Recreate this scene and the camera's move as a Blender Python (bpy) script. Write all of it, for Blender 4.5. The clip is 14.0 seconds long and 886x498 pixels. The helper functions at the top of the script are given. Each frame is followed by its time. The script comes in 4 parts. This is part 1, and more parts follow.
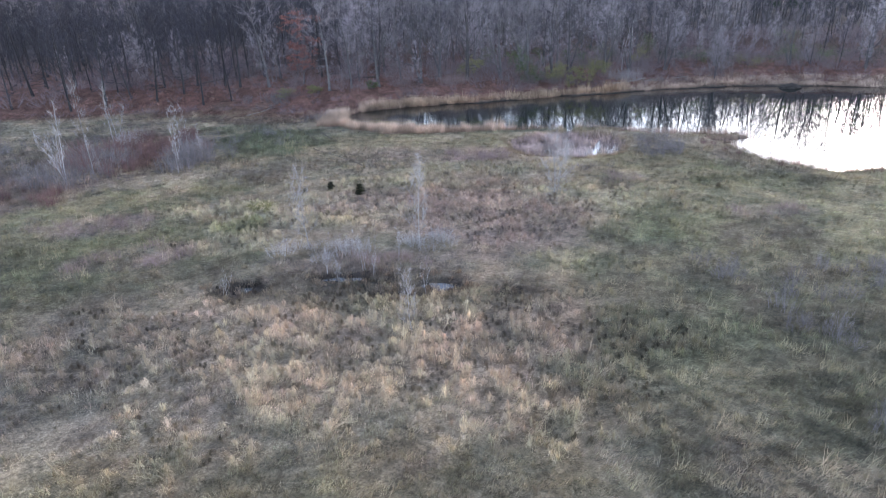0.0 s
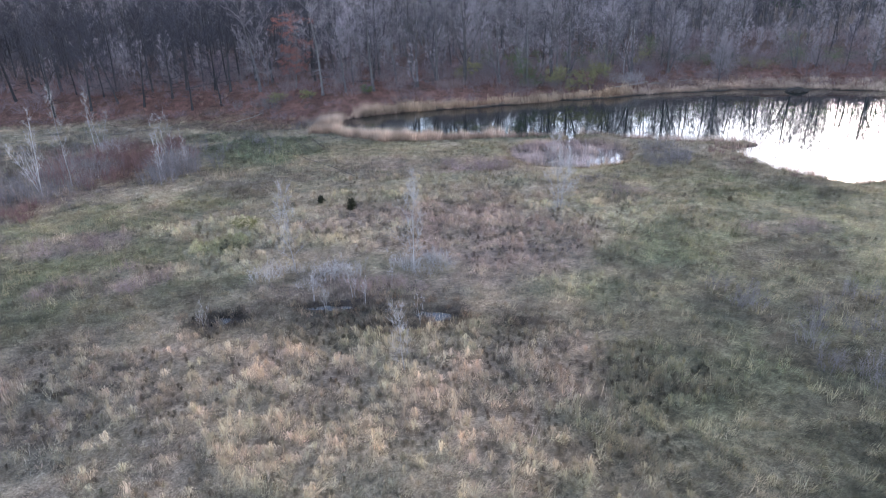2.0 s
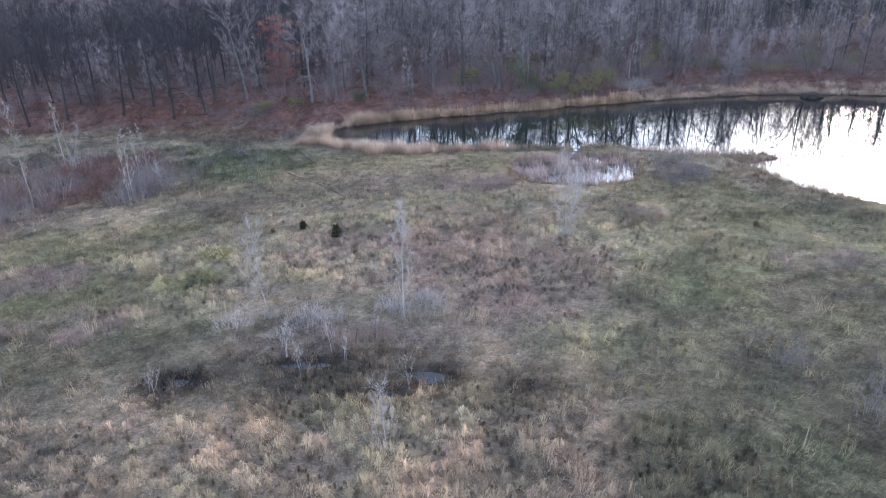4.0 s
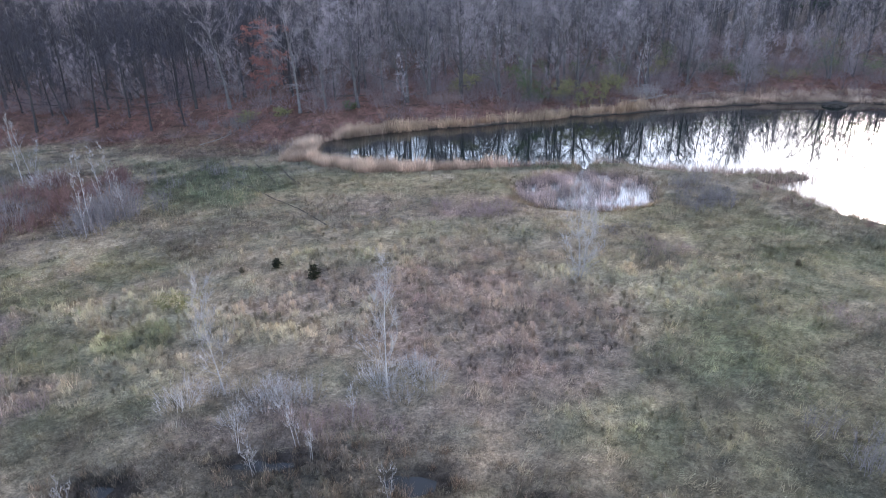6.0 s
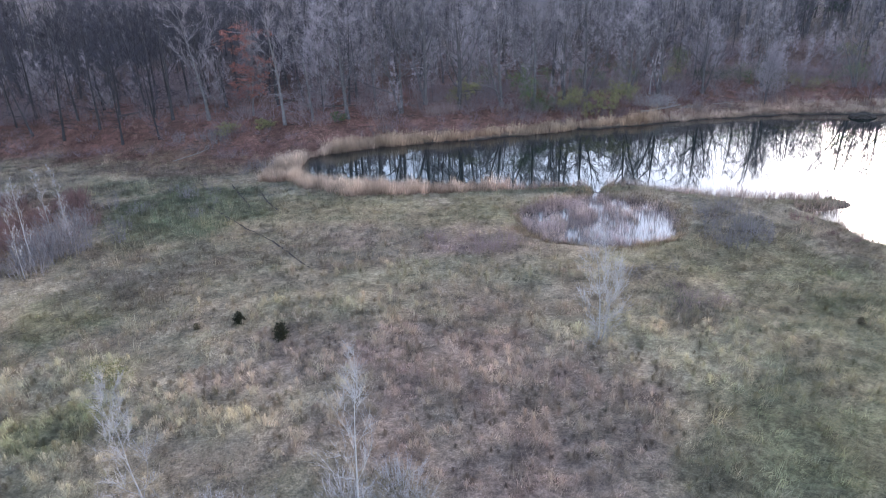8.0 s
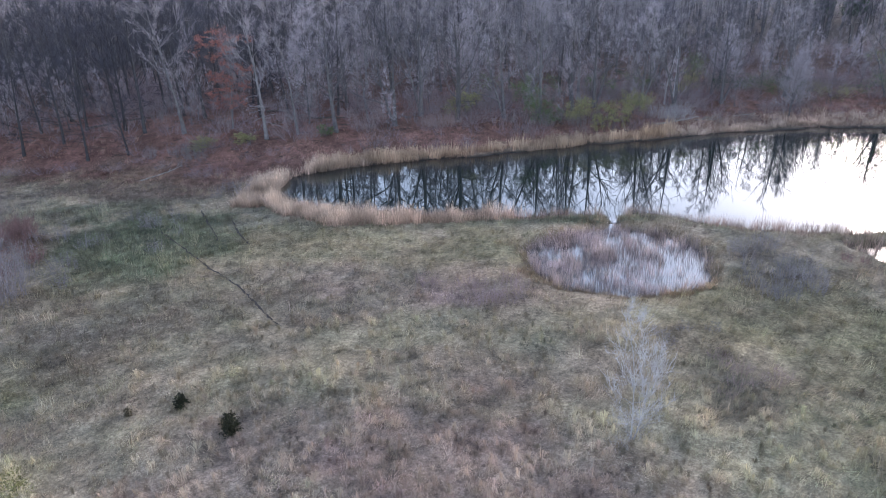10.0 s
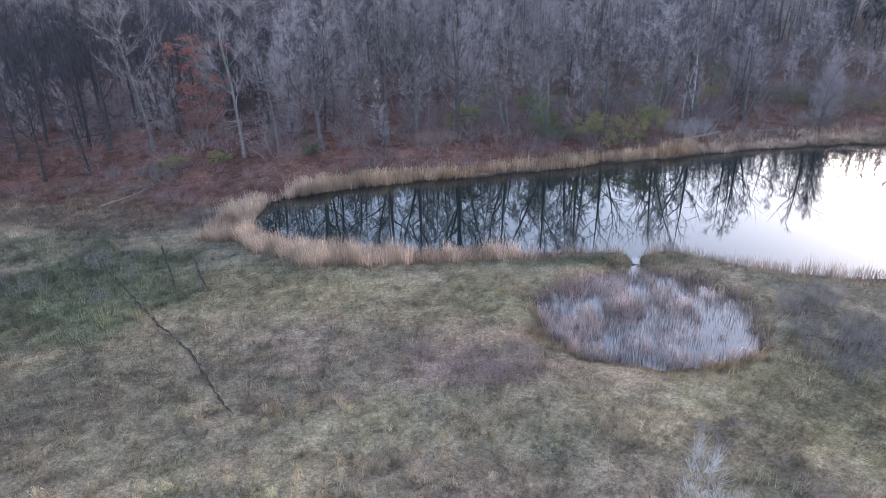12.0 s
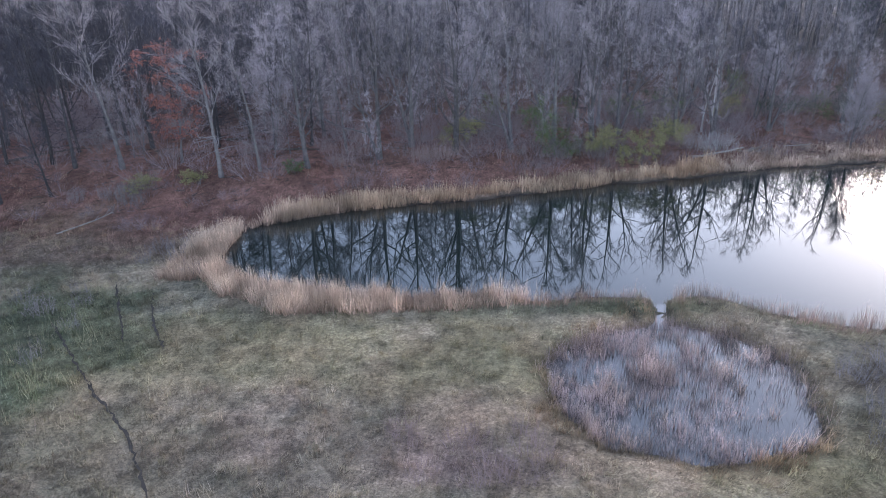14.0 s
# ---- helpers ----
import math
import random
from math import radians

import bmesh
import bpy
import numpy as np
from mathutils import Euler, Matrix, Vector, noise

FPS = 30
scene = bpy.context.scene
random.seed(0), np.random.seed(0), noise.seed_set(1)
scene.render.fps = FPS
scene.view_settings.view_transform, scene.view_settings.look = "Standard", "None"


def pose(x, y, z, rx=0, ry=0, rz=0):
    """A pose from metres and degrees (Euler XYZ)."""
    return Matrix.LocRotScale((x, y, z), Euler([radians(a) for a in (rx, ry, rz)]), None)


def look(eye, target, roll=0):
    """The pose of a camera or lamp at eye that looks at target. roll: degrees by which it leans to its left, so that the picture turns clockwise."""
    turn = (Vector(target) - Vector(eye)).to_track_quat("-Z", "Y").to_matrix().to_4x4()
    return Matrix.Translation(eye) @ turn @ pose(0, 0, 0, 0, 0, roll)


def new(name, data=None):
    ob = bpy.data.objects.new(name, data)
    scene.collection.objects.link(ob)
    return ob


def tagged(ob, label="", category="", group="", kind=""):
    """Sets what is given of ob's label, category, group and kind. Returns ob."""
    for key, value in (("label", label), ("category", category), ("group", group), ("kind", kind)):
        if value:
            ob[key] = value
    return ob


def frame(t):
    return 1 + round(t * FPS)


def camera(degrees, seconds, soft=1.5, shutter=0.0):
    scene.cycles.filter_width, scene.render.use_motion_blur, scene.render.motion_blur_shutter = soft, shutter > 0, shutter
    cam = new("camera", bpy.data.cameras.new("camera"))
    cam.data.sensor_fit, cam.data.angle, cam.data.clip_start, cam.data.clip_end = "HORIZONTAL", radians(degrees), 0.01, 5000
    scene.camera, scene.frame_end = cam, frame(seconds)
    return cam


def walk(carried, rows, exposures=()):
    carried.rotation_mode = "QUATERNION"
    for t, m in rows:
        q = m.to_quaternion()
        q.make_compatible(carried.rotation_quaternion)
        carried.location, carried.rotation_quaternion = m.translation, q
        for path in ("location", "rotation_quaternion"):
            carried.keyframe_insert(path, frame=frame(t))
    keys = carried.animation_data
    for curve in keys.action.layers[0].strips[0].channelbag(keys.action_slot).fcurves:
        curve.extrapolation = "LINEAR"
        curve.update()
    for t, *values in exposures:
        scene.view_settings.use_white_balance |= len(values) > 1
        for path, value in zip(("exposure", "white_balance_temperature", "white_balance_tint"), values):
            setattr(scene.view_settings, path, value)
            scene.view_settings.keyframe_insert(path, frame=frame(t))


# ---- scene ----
cam = camera(70.3, 14.0, soft=0.95)
METRES, EYE, TILT, LEAN, TURN = 50.0, 19.6, -23.0, 1.5, 0.0
ROWS = [
    (0.0, 0.0, 0.0, 0.0, 0.0, 0.0, 0.0),
    (0.5, 0.0, 0.0117, 0.0061, -0.05, -0.01, 0.03),
    (1.0, 0.0002, 0.0265, 0.0136, -0.11, -0.04, 0.06),
    (1.5, 0.0009, 0.0451, 0.0229, -0.17, -0.04, 0.08),
    (2.0, 0.0019, 0.0671, 0.0334, -0.21, -0.04, 0.13),
    (4.5, 0.0112, 0.213, 0.1006, -0.31, -0.09, 0.31),
    (5.0, 0.0135, 0.2473, 0.1158, -0.32, -0.07, 0.32),
    (5.5, 0.0161, 0.2822, 0.1317, -0.3, -0.07, 0.34),
    (6.0, 0.0185, 0.3182, 0.1475, -0.31, -0.07, 0.34),
    (6.5, 0.0213, 0.3547, 0.1635, -0.3, -0.06, 0.34),
    (7.0, 0.0237, 0.3913, 0.1796, -0.31, -0.06, 0.33),
    (7.5, 0.0259, 0.4283, 0.196, -0.33, -0.05, 0.31),
    (8.0, 0.0282, 0.4663, 0.2119, -0.33, -0.03, 0.29),
    (10.5, 0.0402, 0.6591, 0.2965, -0.31, -0.04, 0.13),
    (11.0, 0.0426, 0.6981, 0.3137, -0.29, -0.02, 0.11),
    (11.5, 0.0446, 0.7369, 0.3312, -0.3, -0.01, 0.08),
    (12.0, 0.0466, 0.7766, 0.3479, -0.31, 0.03, 0.02),
    (12.5, 0.0492, 0.8158, 0.3649, -0.3, 0.06, 0.02),
    (13.0, 0.0518, 0.8544, 0.3815, -0.28, 0.08, 0.01),
    (13.5, 0.0543, 0.8905, 0.3979, -0.24, 0.1, -0.03),
    (14.0, 0.0575, 0.9112, 0.4072, -0.14, 0.11, -0.1),
]
EXPOSURE, KELVIN, TINT = 3.14, 6650, 21
walk(cam, [(t, pose(0, 0, EYE, TILT, LEAN, TURN) @ pose(METRES * x, METRES * y, METRES * z, 90 + pitch, roll, yaw)) for t, x, y, z, yaw, pitch, roll in ROWS],
     [(0.0, EXPOSURE, KELVIN, TINT), (14.0, EXPOSURE, KELVIN, TINT)])
SUN_ELEV, SUN_AZ, SUN_POWER = 10.0, 44.0, 0.5
SKY_STRENGTH, SKY_SAT = 0.12, 0.75

# ---- world and light ----
world = bpy.data.worlds.new("dusk_sky")
scene.world = world
world.use_nodes = True
_nt = world.node_tree
_bg = _nt.nodes["Background"]
_sky = _nt.nodes.new("ShaderNodeTexSky")
_sky.sky_type = "NISHITA"
_sky.sun_disc = False
_sky.sun_elevation = radians(SUN_ELEV)
_sky.sun_rotation = radians(SUN_AZ)
_sky.air_density, _sky.dust_density, _sky.ozone_density = 1.0, 0.8, 3.0
_hsv = _nt.nodes.new("ShaderNodeHueSaturation")
_hsv.inputs["Saturation"].default_value = SKY_SAT
_nt.links.new(_sky.outputs[0], _hsv.inputs["Color"])
_nt.links.new(_hsv.outputs[0], _bg.inputs["Color"])
_bg.inputs["Strength"].default_value = SKY_STRENGTH

sun_data = bpy.data.lights.new("sun", "SUN")
sun_data.energy, sun_data.angle, sun_data.color = SUN_POWER, radians(25), (1.0, 0.93, 0.85)
sun = new("sun", sun_data)
_az, _el = radians(SUN_AZ), radians(max(SUN_ELEV, 8))
sun.matrix_world = look((0, 0, 60), (-60 * math.sin(_az) * math.cos(_el), -60 * math.cos(_az) * math.cos(_el), 60 - 60 * math.sin(_el)))


# ---- materials ----
def material(name, rough=0.85, spec=0.25):
    m = bpy.data.materials.new(name)
    m.use_nodes = True
    p = m.node_tree.nodes["Principled BSDF"]
    p.inputs["Roughness"].default_value = rough
    p.inputs["Specular IOR Level"].default_value = spec
    return m, m.node_tree, p


def noise_node(nt, scale, detail=4.0, rough=0.6, world_space=True):
    n = nt.nodes.new("ShaderNodeTexNoise")
    n.inputs["Scale"].default_value, n.inputs["Detail"].default_value, n.inputs["Roughness"].default_value = scale, detail, rough
    if world_space:
        g = nt.nodes.new("ShaderNodeNewGeometry")
        nt.links.new(g.outputs["Position"], n.inputs["Vector"])
    return n


def scaled(nt, colour, factor):
    """colour times a grey factor socket."""
    mx = nt.nodes.new("ShaderNodeMix")
    mx.data_type, mx.blend_type = "RGBA", "MULTIPLY"
    mx.inputs["Factor"].default_value = 1.0
    nt.links.new(colour, mx.inputs["A"])
    nt.links.new(factor, mx.inputs["B"])
    return mx.outputs["Result"]


def spread(nt, socket, lo, hi, a=0.3, b=0.7):
    r = nt.nodes.new("ShaderNodeMapRange")
    r.inputs["From Min"].default_value, r.inputs["From Max"].default_value = a, b
    r.inputs["To Min"].default_value, r.inputs["To Max"].default_value = lo, hi
    nt.links.new(socket, r.inputs["Value"])
    return r.outputs["Result"]


def tinted_material(name, rough, spec, scales, lo=0.65, hi=1.35, bump=0.0, island=0.0, thin=0.0):
    """Colour from the mesh's own plant or soil tint, broken by noise at two scales."""
    m, nt, p = material(name, rough, spec)
    a = nt.nodes.new("ShaderNodeAttribute")
    a.attribute_name = "tint"
    col = a.outputs["Color"]
    for s in scales:
        n = noise_node(nt, s)
        col = scaled(nt, col, spread(nt, n.outputs["Fac"], lo, hi))
    if island:
        g = nt.nodes.new("ShaderNodeNewGeometry")
        col = scaled(nt, col, spread(nt, g.outputs["Random Per Island"], 1 - island, 1 + island, 0, 1))
    nt.links.new(col, p.inputs["Base Color"])
    if bump:
        b = nt.nodes.new("ShaderNodeBump")
        b.inputs["Strength"].default_value, b.inputs["Distance"].default_value = bump, 0.15
        n = noise_node(nt, 9.0, 6.0, 0.7)
        nt.links.new(n.outputs["Fac"], b.inputs["Height"])
        nt.links.new(b.outputs["Normal"], p.inputs["Normal"])
    if thin:
        # thin dry leaf: part of the light passes
        t = nt.nodes.new("ShaderNodeBsdfTranslucent")
        mix = nt.nodes.new("ShaderNodeMixShader")
        mix.inputs[0].default_value = thin
        nt.links.new(col, t.inputs["Color"])
        nt.links.new(p.outputs[0], mix.inputs[1])
        nt.links.new(t.outputs[0], mix.inputs[2])
        nt.links.new(mix.outputs[0], nt.nodes["Material Output"].inputs["Surface"])
    return m


def plain_material(name, c1, c2, scale, rough=0.85, spec=0.2, vary=0.25, bump=0.4):
    """Two colours mixed by noise, each object a little lighter or darker."""
    m, nt, p = material(name, rough, spec)
    n = noise_node(nt, scale, 5.0, 0.65, world_space=False)
    tc = nt.nodes.new("ShaderNodeTexCoord")
    nt.links.new(tc.outputs["Object"], n.inputs["Vector"])
    mx = nt.nodes.new("ShaderNodeMix")
    mx.data_type = "RGBA"
    mx.inputs["A"].default_value, mx.inputs["B"].default_value = (*c1, 1), (*c2, 1)
    nt.links.new(spread(nt, n.outputs["Fac"], 0, 1), mx.inputs["Factor"])
    o = nt.nodes.new("ShaderNodeObjectInfo")
    col = scaled(nt, mx.outputs["Result"], spread(nt, o.outputs["Random"], 1 - vary, 1 + vary, 0, 1))
    nt.links.new(col, p.inputs["Base Color"])
    if bump:
        b = nt.nodes.new("ShaderNodeBump")
        b.inputs["Strength"].default_value, b.inputs["Distance"].default_value = bump, 0.03
        nt.links.new(n.outputs["Fac"], b.inputs["Height"])
        nt.links.new(b.outputs["Normal"], p.inputs["Normal"])
    return m


def water_material(name, body, ripple, ior):
    m, nt, p = material(name, 0.005, 0.5)
    p.inputs["IOR"].default_value = ior
    n1 = noise_node(nt, 0.08, 3.0, 0.5)
    mx = nt.nodes.new("ShaderNodeMix")
    mx.data_type = "RGBA"
    mx.inputs["A"].default_value, mx.inputs["B"].default_value = (*body, 1), (*[c * 1.7 for c in body], 1)
    nt.links.new(n1.outputs["Fac"], mx.inputs["Factor"])
    nt.links.new(mx.outputs["Result"], p.inputs["Base Color"])
    n2 = noise_node(nt, 2.2, 2.0, 0.5)
    b = nt.nodes.new("ShaderNodeBump")
    b.inputs["Strength"].default_value, b.inputs["Distance"].default_value = ripple, 0.02
    nt.links.new(n2.outputs["Fac"], b.inputs["Height"])
    nt.links.new(b.outputs["Normal"], p.inputs["Normal"])
    return m


M_GROUND = tinted_material("meadow_soil_and_thatch", 0.95, 0.1, (0.9, 4.0, 11.0), 0.6, 1.4, bump=1.0)
M_GRASS = tinted_material("dry_grass_blades", 0.7, 0.2, (0.35, 1.6), 0.78, 1.22, island=0.14, thin=0.25)
M_REED = tinted_material("dead_cattail_leaves", 0.65, 0.25, (0.6,), 0.75, 1.25, island=0.25, thin=0.25)
M_LEAF = tinted_material("shrub_leaves", 0.6, 0.3, (1.3,), 0.7, 1.3, island=0.4, thin=0.3)
M_BARK = plain_material("grey_bark", (0.060, 0.055, 0.055), (0.145, 0.133, 0.131), 3.0, vary=0.3)
M_TWIG = plain_material("mauve_grey_twigs", (0.200, 0.174, 0.182), (0.345, 0.302, 0.314), 0.7, vary=0.35, bump=0)
M_LIMB = plain_material("smooth_pale_limb_bark", (0.085, 0.078, 0.080), (0.175, 0.163, 0.165), 2.0, vary=0.4, bump=0.2)
# darker copies of grey bark and twigs: shade put into the colour
M_SHADEBARK = plain_material("shaded_grey_bark", (0.025, 0.023, 0.024), (0.07, 0.064, 0.066), 3.0, vary=0.3)
M_SHADETWIG = plain_material("shaded_mauve_twigs", (0.030, 0.029, 0.036), (0.066, 0.063, 0.076), 0.7, vary=0.3, bump=0)
M_PALE = plain_material("pale_birch_bark", (0.24, 0.225, 0.215), (0.38, 0.36, 0.345), 4.0)
M_PALETWIG = plain_material("pale_grey_twigs", (0.29, 0.27, 0.258), (0.42, 0.395, 0.38), 1.0, bump=0)
M_BRUSH = plain_material("grey_brush_stems", (0.13, 0.115, 0.115), (0.23, 0.205, 0.205), 1.5, bump=0)
M_MAUVE = plain_material("mauve_dry_stems", (0.21, 0.15, 0.14), (0.31, 0.23, 0.215), 1.5, bump=0)
M_REDSTEM = plain_material("red_brown_shrub_stems", (0.13, 0.075, 0.068), (0.21, 0.125, 0.11), 1.5, bump=0)
M_THICKET = plain_material("brown_mauve_thicket_stems", (0.15, 0.112, 0.115), (0.25, 0.20, 0.205), 1.0, bump=0)
M_LOG = plain_material("bleached_dead_wood", (0.15, 0.135, 0.12), (0.27, 0.245, 0.22), 5.0)
M_STICK = plain_material("dark_wet_sticks", (0.035, 0.030, 0.026), (0.085, 0.072, 0.062), 4.0)
M_WATER = water_material("pond_water", (0.006, 0.010, 0.009), 0.010, 1.36)
M_PUDDLE = water_material("puddle_water", (0.012, 0.012, 0.010), 0.05, 1.36)
M_SHALLOW = water_material("shallow_water", (0.014, 0.014, 0.013), 0.03, 1.6)


# ---- plan: fields over the ground ----
def vnoise(x, y, size, seed=0):
    """Smooth value noise in 0..1 with cells of that size."""
    u, v = x / size + seed * 17.31, y / size + seed * 9.77
    i, j = np.floor(u).astype(np.int64), np.floor(v).astype(np.int64)
    f, g = u - i, v - j
    f, g = f * f * (3 - 2 * f), g * g * (3 - 2 * g)

    def h(a, b):
        n = (a * 374761393 + b * 668265263 + seed * 1442695) & 0x7FFFFFFF
        n = ((n ^ (n >> 13)) * 1274126177) & 0x7FFFFFFF
        return ((n ^ (n >> 16)) & 0xFFFF) / 65535.0
    return (h(i, j) * (1 - f) + h(i + 1, j) * f) * (1 - g) + (h(i, j + 1) * (1 - f) + h(i + 1, j + 1) * f) * g


def smooth(a, b, v):
    t = np.clip((v - a) / (b - a), 0, 1)
    return t * t * (3 - 2 * t)


FAR_X = [-120, -40, -19, -15.5, -9.9, -2.3, 4.3, 12.4, 22, 32, 43, 55, 65, 79, 100, 200]
FAR_Y = [104, 106, 104.5, 104.5, 108, 110.2, 111, 113.3, 116, 118, 120.5, 122, 120.5, 116, 112, 108]
NEAR_X = [-15.8, -13, -8, -3.3, 3, 10, 14.8, 20.5, 25, 29.3, 32.5, 34.4, 35.1, 36, 38.4, 40.3, 44.5, 48, 60, 90, 200]
NEAR_Y = [96.5, 92.8, 90.2, 89.4, 88.7, 88.5, 88.7, 88.2, 85.6, 83.2, 82, 77.5, 72, 69, 66, 63.2, 64.2, 64.8, 63, 57, 52]
CAPE = ((31.5, 81.2), (37.9, 81.5), 0.95)   # low spit that juts into the pond: ends and half width
SMALL = (15.15, 78.75, 6.95, 6.5)          # round pool: centre and half sizes
PUDDLES = [(-14.1, 37.7, 1.2, 0.7), (-0.4, 37.8, 1.5, 0.85), (-6.9, 39.2, 1.8, 0.5), (3.9, 36.3, 0.7, 0.35), (-3.0, 36.2, 0.9, 0.4)]


def far_y(x):
    return np.interp(x, FAR_X, FAR_Y)


def pond_depth(x, y):
    """How far inside the pond's shoreline, in metres; negative on land."""
    w = (vnoise(x, y, 3.0, 3) - 0.5) * 1.2
    (ax, ay), (bx, by), half = CAPE
    t = np.clip(((x - ax) * (bx - ax) + (y - ay) * (by - ay)) / ((bx - ax) ** 2 + (by - ay) ** 2), 0, 1)
    spit = np.hypot(x - ax - t * (bx - ax), y - ay - t * (by - ay)) - half * (1.25 - 0.45 * t)
    return np.minimum(np.minimum(np.minimum(y - np.interp(x, NEAR_X, NEAR_Y), far_y(x) - y), (x + 16.0) * 1.2), spit) + w


def pool_depth(x, y):
    cx, cy, rx, ry = SMALL
    a = np.arctan2(y - cy, x - cx)
    swell = 0.012 * np.sin(7 * a)
    for way, much in ((-0.84, 0.05), (0.62, 0.06), (-2.6, 0.05), (2.0, -0.07)):
        swell = swell + much * np.maximum(0, np.cos(a - way)) ** 6
    r = np.hypot((x - cx) / rx, (y - cy) / ry) / (1 + swell)
    pool = (1 - r) * 6.5 + (vnoise(x, y, 1.1, 9) - 0.5) * 0.5 + (vnoise(x, y, 0.45, 70) - 0.5) * 0.5
    # channel from the pond, narrowest at its middle, and a muddy side ditch
    ditch = 0.5 + 0.24 * np.abs(y - 86.6) + (vnoise(x, y, 0.5, 69) - 0.5) * 0.5 - np.hypot(x - 16.4 - 0.29 * (y - 85.1), np.maximum(np.abs(y - 86.9) - 2.6, 0) * 2)
    side = 0.24 - np.hypot(x - 14.8 - 0.15 * (y - 85.2), np.maximum(np.abs(y - 86.2) - 1.6, 0))
    ditch = np.maximum(ditch, side)
    return np.maximum(pool, ditch)


def puddle_depth(x, y):
    d = np.full(np.shape(x), -9.0)
    for cx, cy, rx, ry in PUDDLES:
        r = np.hypot((x - cx) / rx, (y - cy) / ry) + (vnoise(x, y, 0.8, 8) - 0.5) * 1.0 + (vnoise(x, y, 0.35, 73) - 0.5) * 0.5
        d = np.maximum(d, (1 - r) * ry)
    return d


TRAILS = [  # worn dark game trails
    ((-23.5, 86.5), (-21.5, 84.2), (-19.1, 81.3), (-16.1, 78.0), (-13.1, 74.9), (-10.6, 71.2), (-8.5, 68.4)),
    ((-22.0, 92.5), (-21.1, 90.6), (-17.4, 83.7)),
    ((-18.5, 90.5), (-16.4, 85.8), (-14.5, 82.8), (-11.7, 80.4), (-8.6, 78.1), (-5.7, 76.1)),
    ((-25.7, 70.1), (-25.0, 65.0), (-23.4, 60.0), (-22.2, 55.2)),
]


def trail_near(x, y):
    """Distance to the nearest trail."""
    d = np.full(np.shape(x), 99.0)
    wx, wy = x + (vnoise(x, y, 2.0, 21) - 0.5) * 0.5, y + (vnoise(x, y, 2.0, 22) - 0.5) * 0.5
    for line in TRAILS:
        for (ax, ay), (bx, by) in zip(line, line[1:]):
            l2 = (bx - ax) ** 2 + (by - ay) ** 2
            t = np.clip(((wx - ax) * (bx - ax) + (wy - ay) * (by - ay)) / l2, 0, 1)
            d = np.minimum(d, np.hypot(wx - ax - t * (bx - ax), wy - ay - t * (by - ay)))
    return d


def land(x, y):
    """Height of the ground."""
    x, y = np.asarray(x, float), np.asarray(y, float)
    z = np.interp(y, [-60, 0, 35, 60, 75, 88], [2.2, 1.4, 1.05, 0.75, 0.42, 0.32])
    z = z + (vnoise(x, y, 9, 1) - 0.5) * 0.22 + (vnoise(x, y, 2.3, 2) - 0.5) * 0.12
    d = y - far_y(x)
    rise = 2.9 * smooth(1.0, 10.0, d) + 0.055 * np.maximum(d - 9, 0)
    rise = rise + smooth(14, 40, d) * (vnoise(x, y, 22, 5) - 0.4) * 3.0 + smooth(2, 8, d) * (vnoise(x, y, 4, 6) - 0.5) * 0.5
    rise = np.where(d > 150, np.minimum(rise, 0.055 * 141 + 2.9 + 2.0 + (d - 150) * 0.03), rise)
    z = z + np.where(y > 60, rise, 0)
    z = np.minimum(z, np.maximum(0.14 - 0.28 * pond_depth(x, y), -1.1))
    z = np.minimum(z, np.maximum(0.10 - 0.30 * pool_depth(x, y), -0.5))
    z = z - 0.22 * smooth(-0.25, 0.35, puddle_depth(x, y))
    return z


SOILS = {  # plant and soil colours
    "olive": (0.25, 0.208, 0.122), "green": (0.20, 0.195, 0.098), "deep": (0.14, 0.136, 0.080), "tan": (0.405, 0.318, 0.222),
    "straw": (0.42, 0.355, 0.24), "mauve": (0.285, 0.215, 0.180), "grey": (0.275, 0.245, 0.19), "rust": (0.20, 0.118, 0.082),
    "litter": (0.165, 0.082, 0.064), "mud": (0.035, 0.030, 0.027), "fern": (0.11, 0.128, 0.078), "muck": (0.062, 0.053, 0.045), "pink": (0.335, 0.25, 0.20), "dusky": (0.155, 0.128, 0.100),
}
PATCHES = []


def patch(soil, x, y, rx, ry, turn=0, weight=1.0, high=1.0):
    """A patch of one plant cover on the meadow. high: its height against the rest."""
    PATCHES.append((soil, x, y, rx, ry, radians(turn), weight, high))


# broad covers first, then smaller ones over them
patch("green", 34, 45, 30, 34, 20, 0.5)
patch("green", -34, 46, 18, 18, 0, 0.6)
patch("grey", -22, 28, 14, 10, 0, 0.4)
patch("grey", 2, 20, 30, 8, 0, 0.35)
patch("olive", -6, 17, 24, 7, 0, 0.7)
patch("tan", -2, 30.5, 15, 7, 0, 0.95, 1.15)
patch("tan", -17, 31, 11, 5.5, 10, 0.6, 1.1)
patch("tan", -9, 25, 9, 5, 0, 0.55)
patch("tan", 4, 26, 7, 5, 0, 0.6)
patch("rust", -2, 28.5, 6, 3, 0, 0.12)
patch("olive", -3, 36.5, 14, 2.5, 0, 0.6)
patch("mauve", -4, 42, 10, 3, 0, 0.5)
patch("dusky", -5, 38.5, 13, 2.6, 0, 0.55)
patch("deep", -25, 46, 11, 12, 0, 0.6)
patch("dusky", -12, 73, 7, 4, 0, 0.35)
patch("deep", 17, 40, 11, 6, 0, 0.6)
patch("straw", 13, 57, 10, 5, -10, 0.4)
patch("tan", 1, 59, 11, 5, 0, 0.4)
patch("straw", -12, 52, 9, 3.4, 12, 0.85, 1.1)
patch("straw", -21, 54, 5, 3, 0, 0.85)
patch("straw", -9, 62, 7, 2, 0, 0.6)
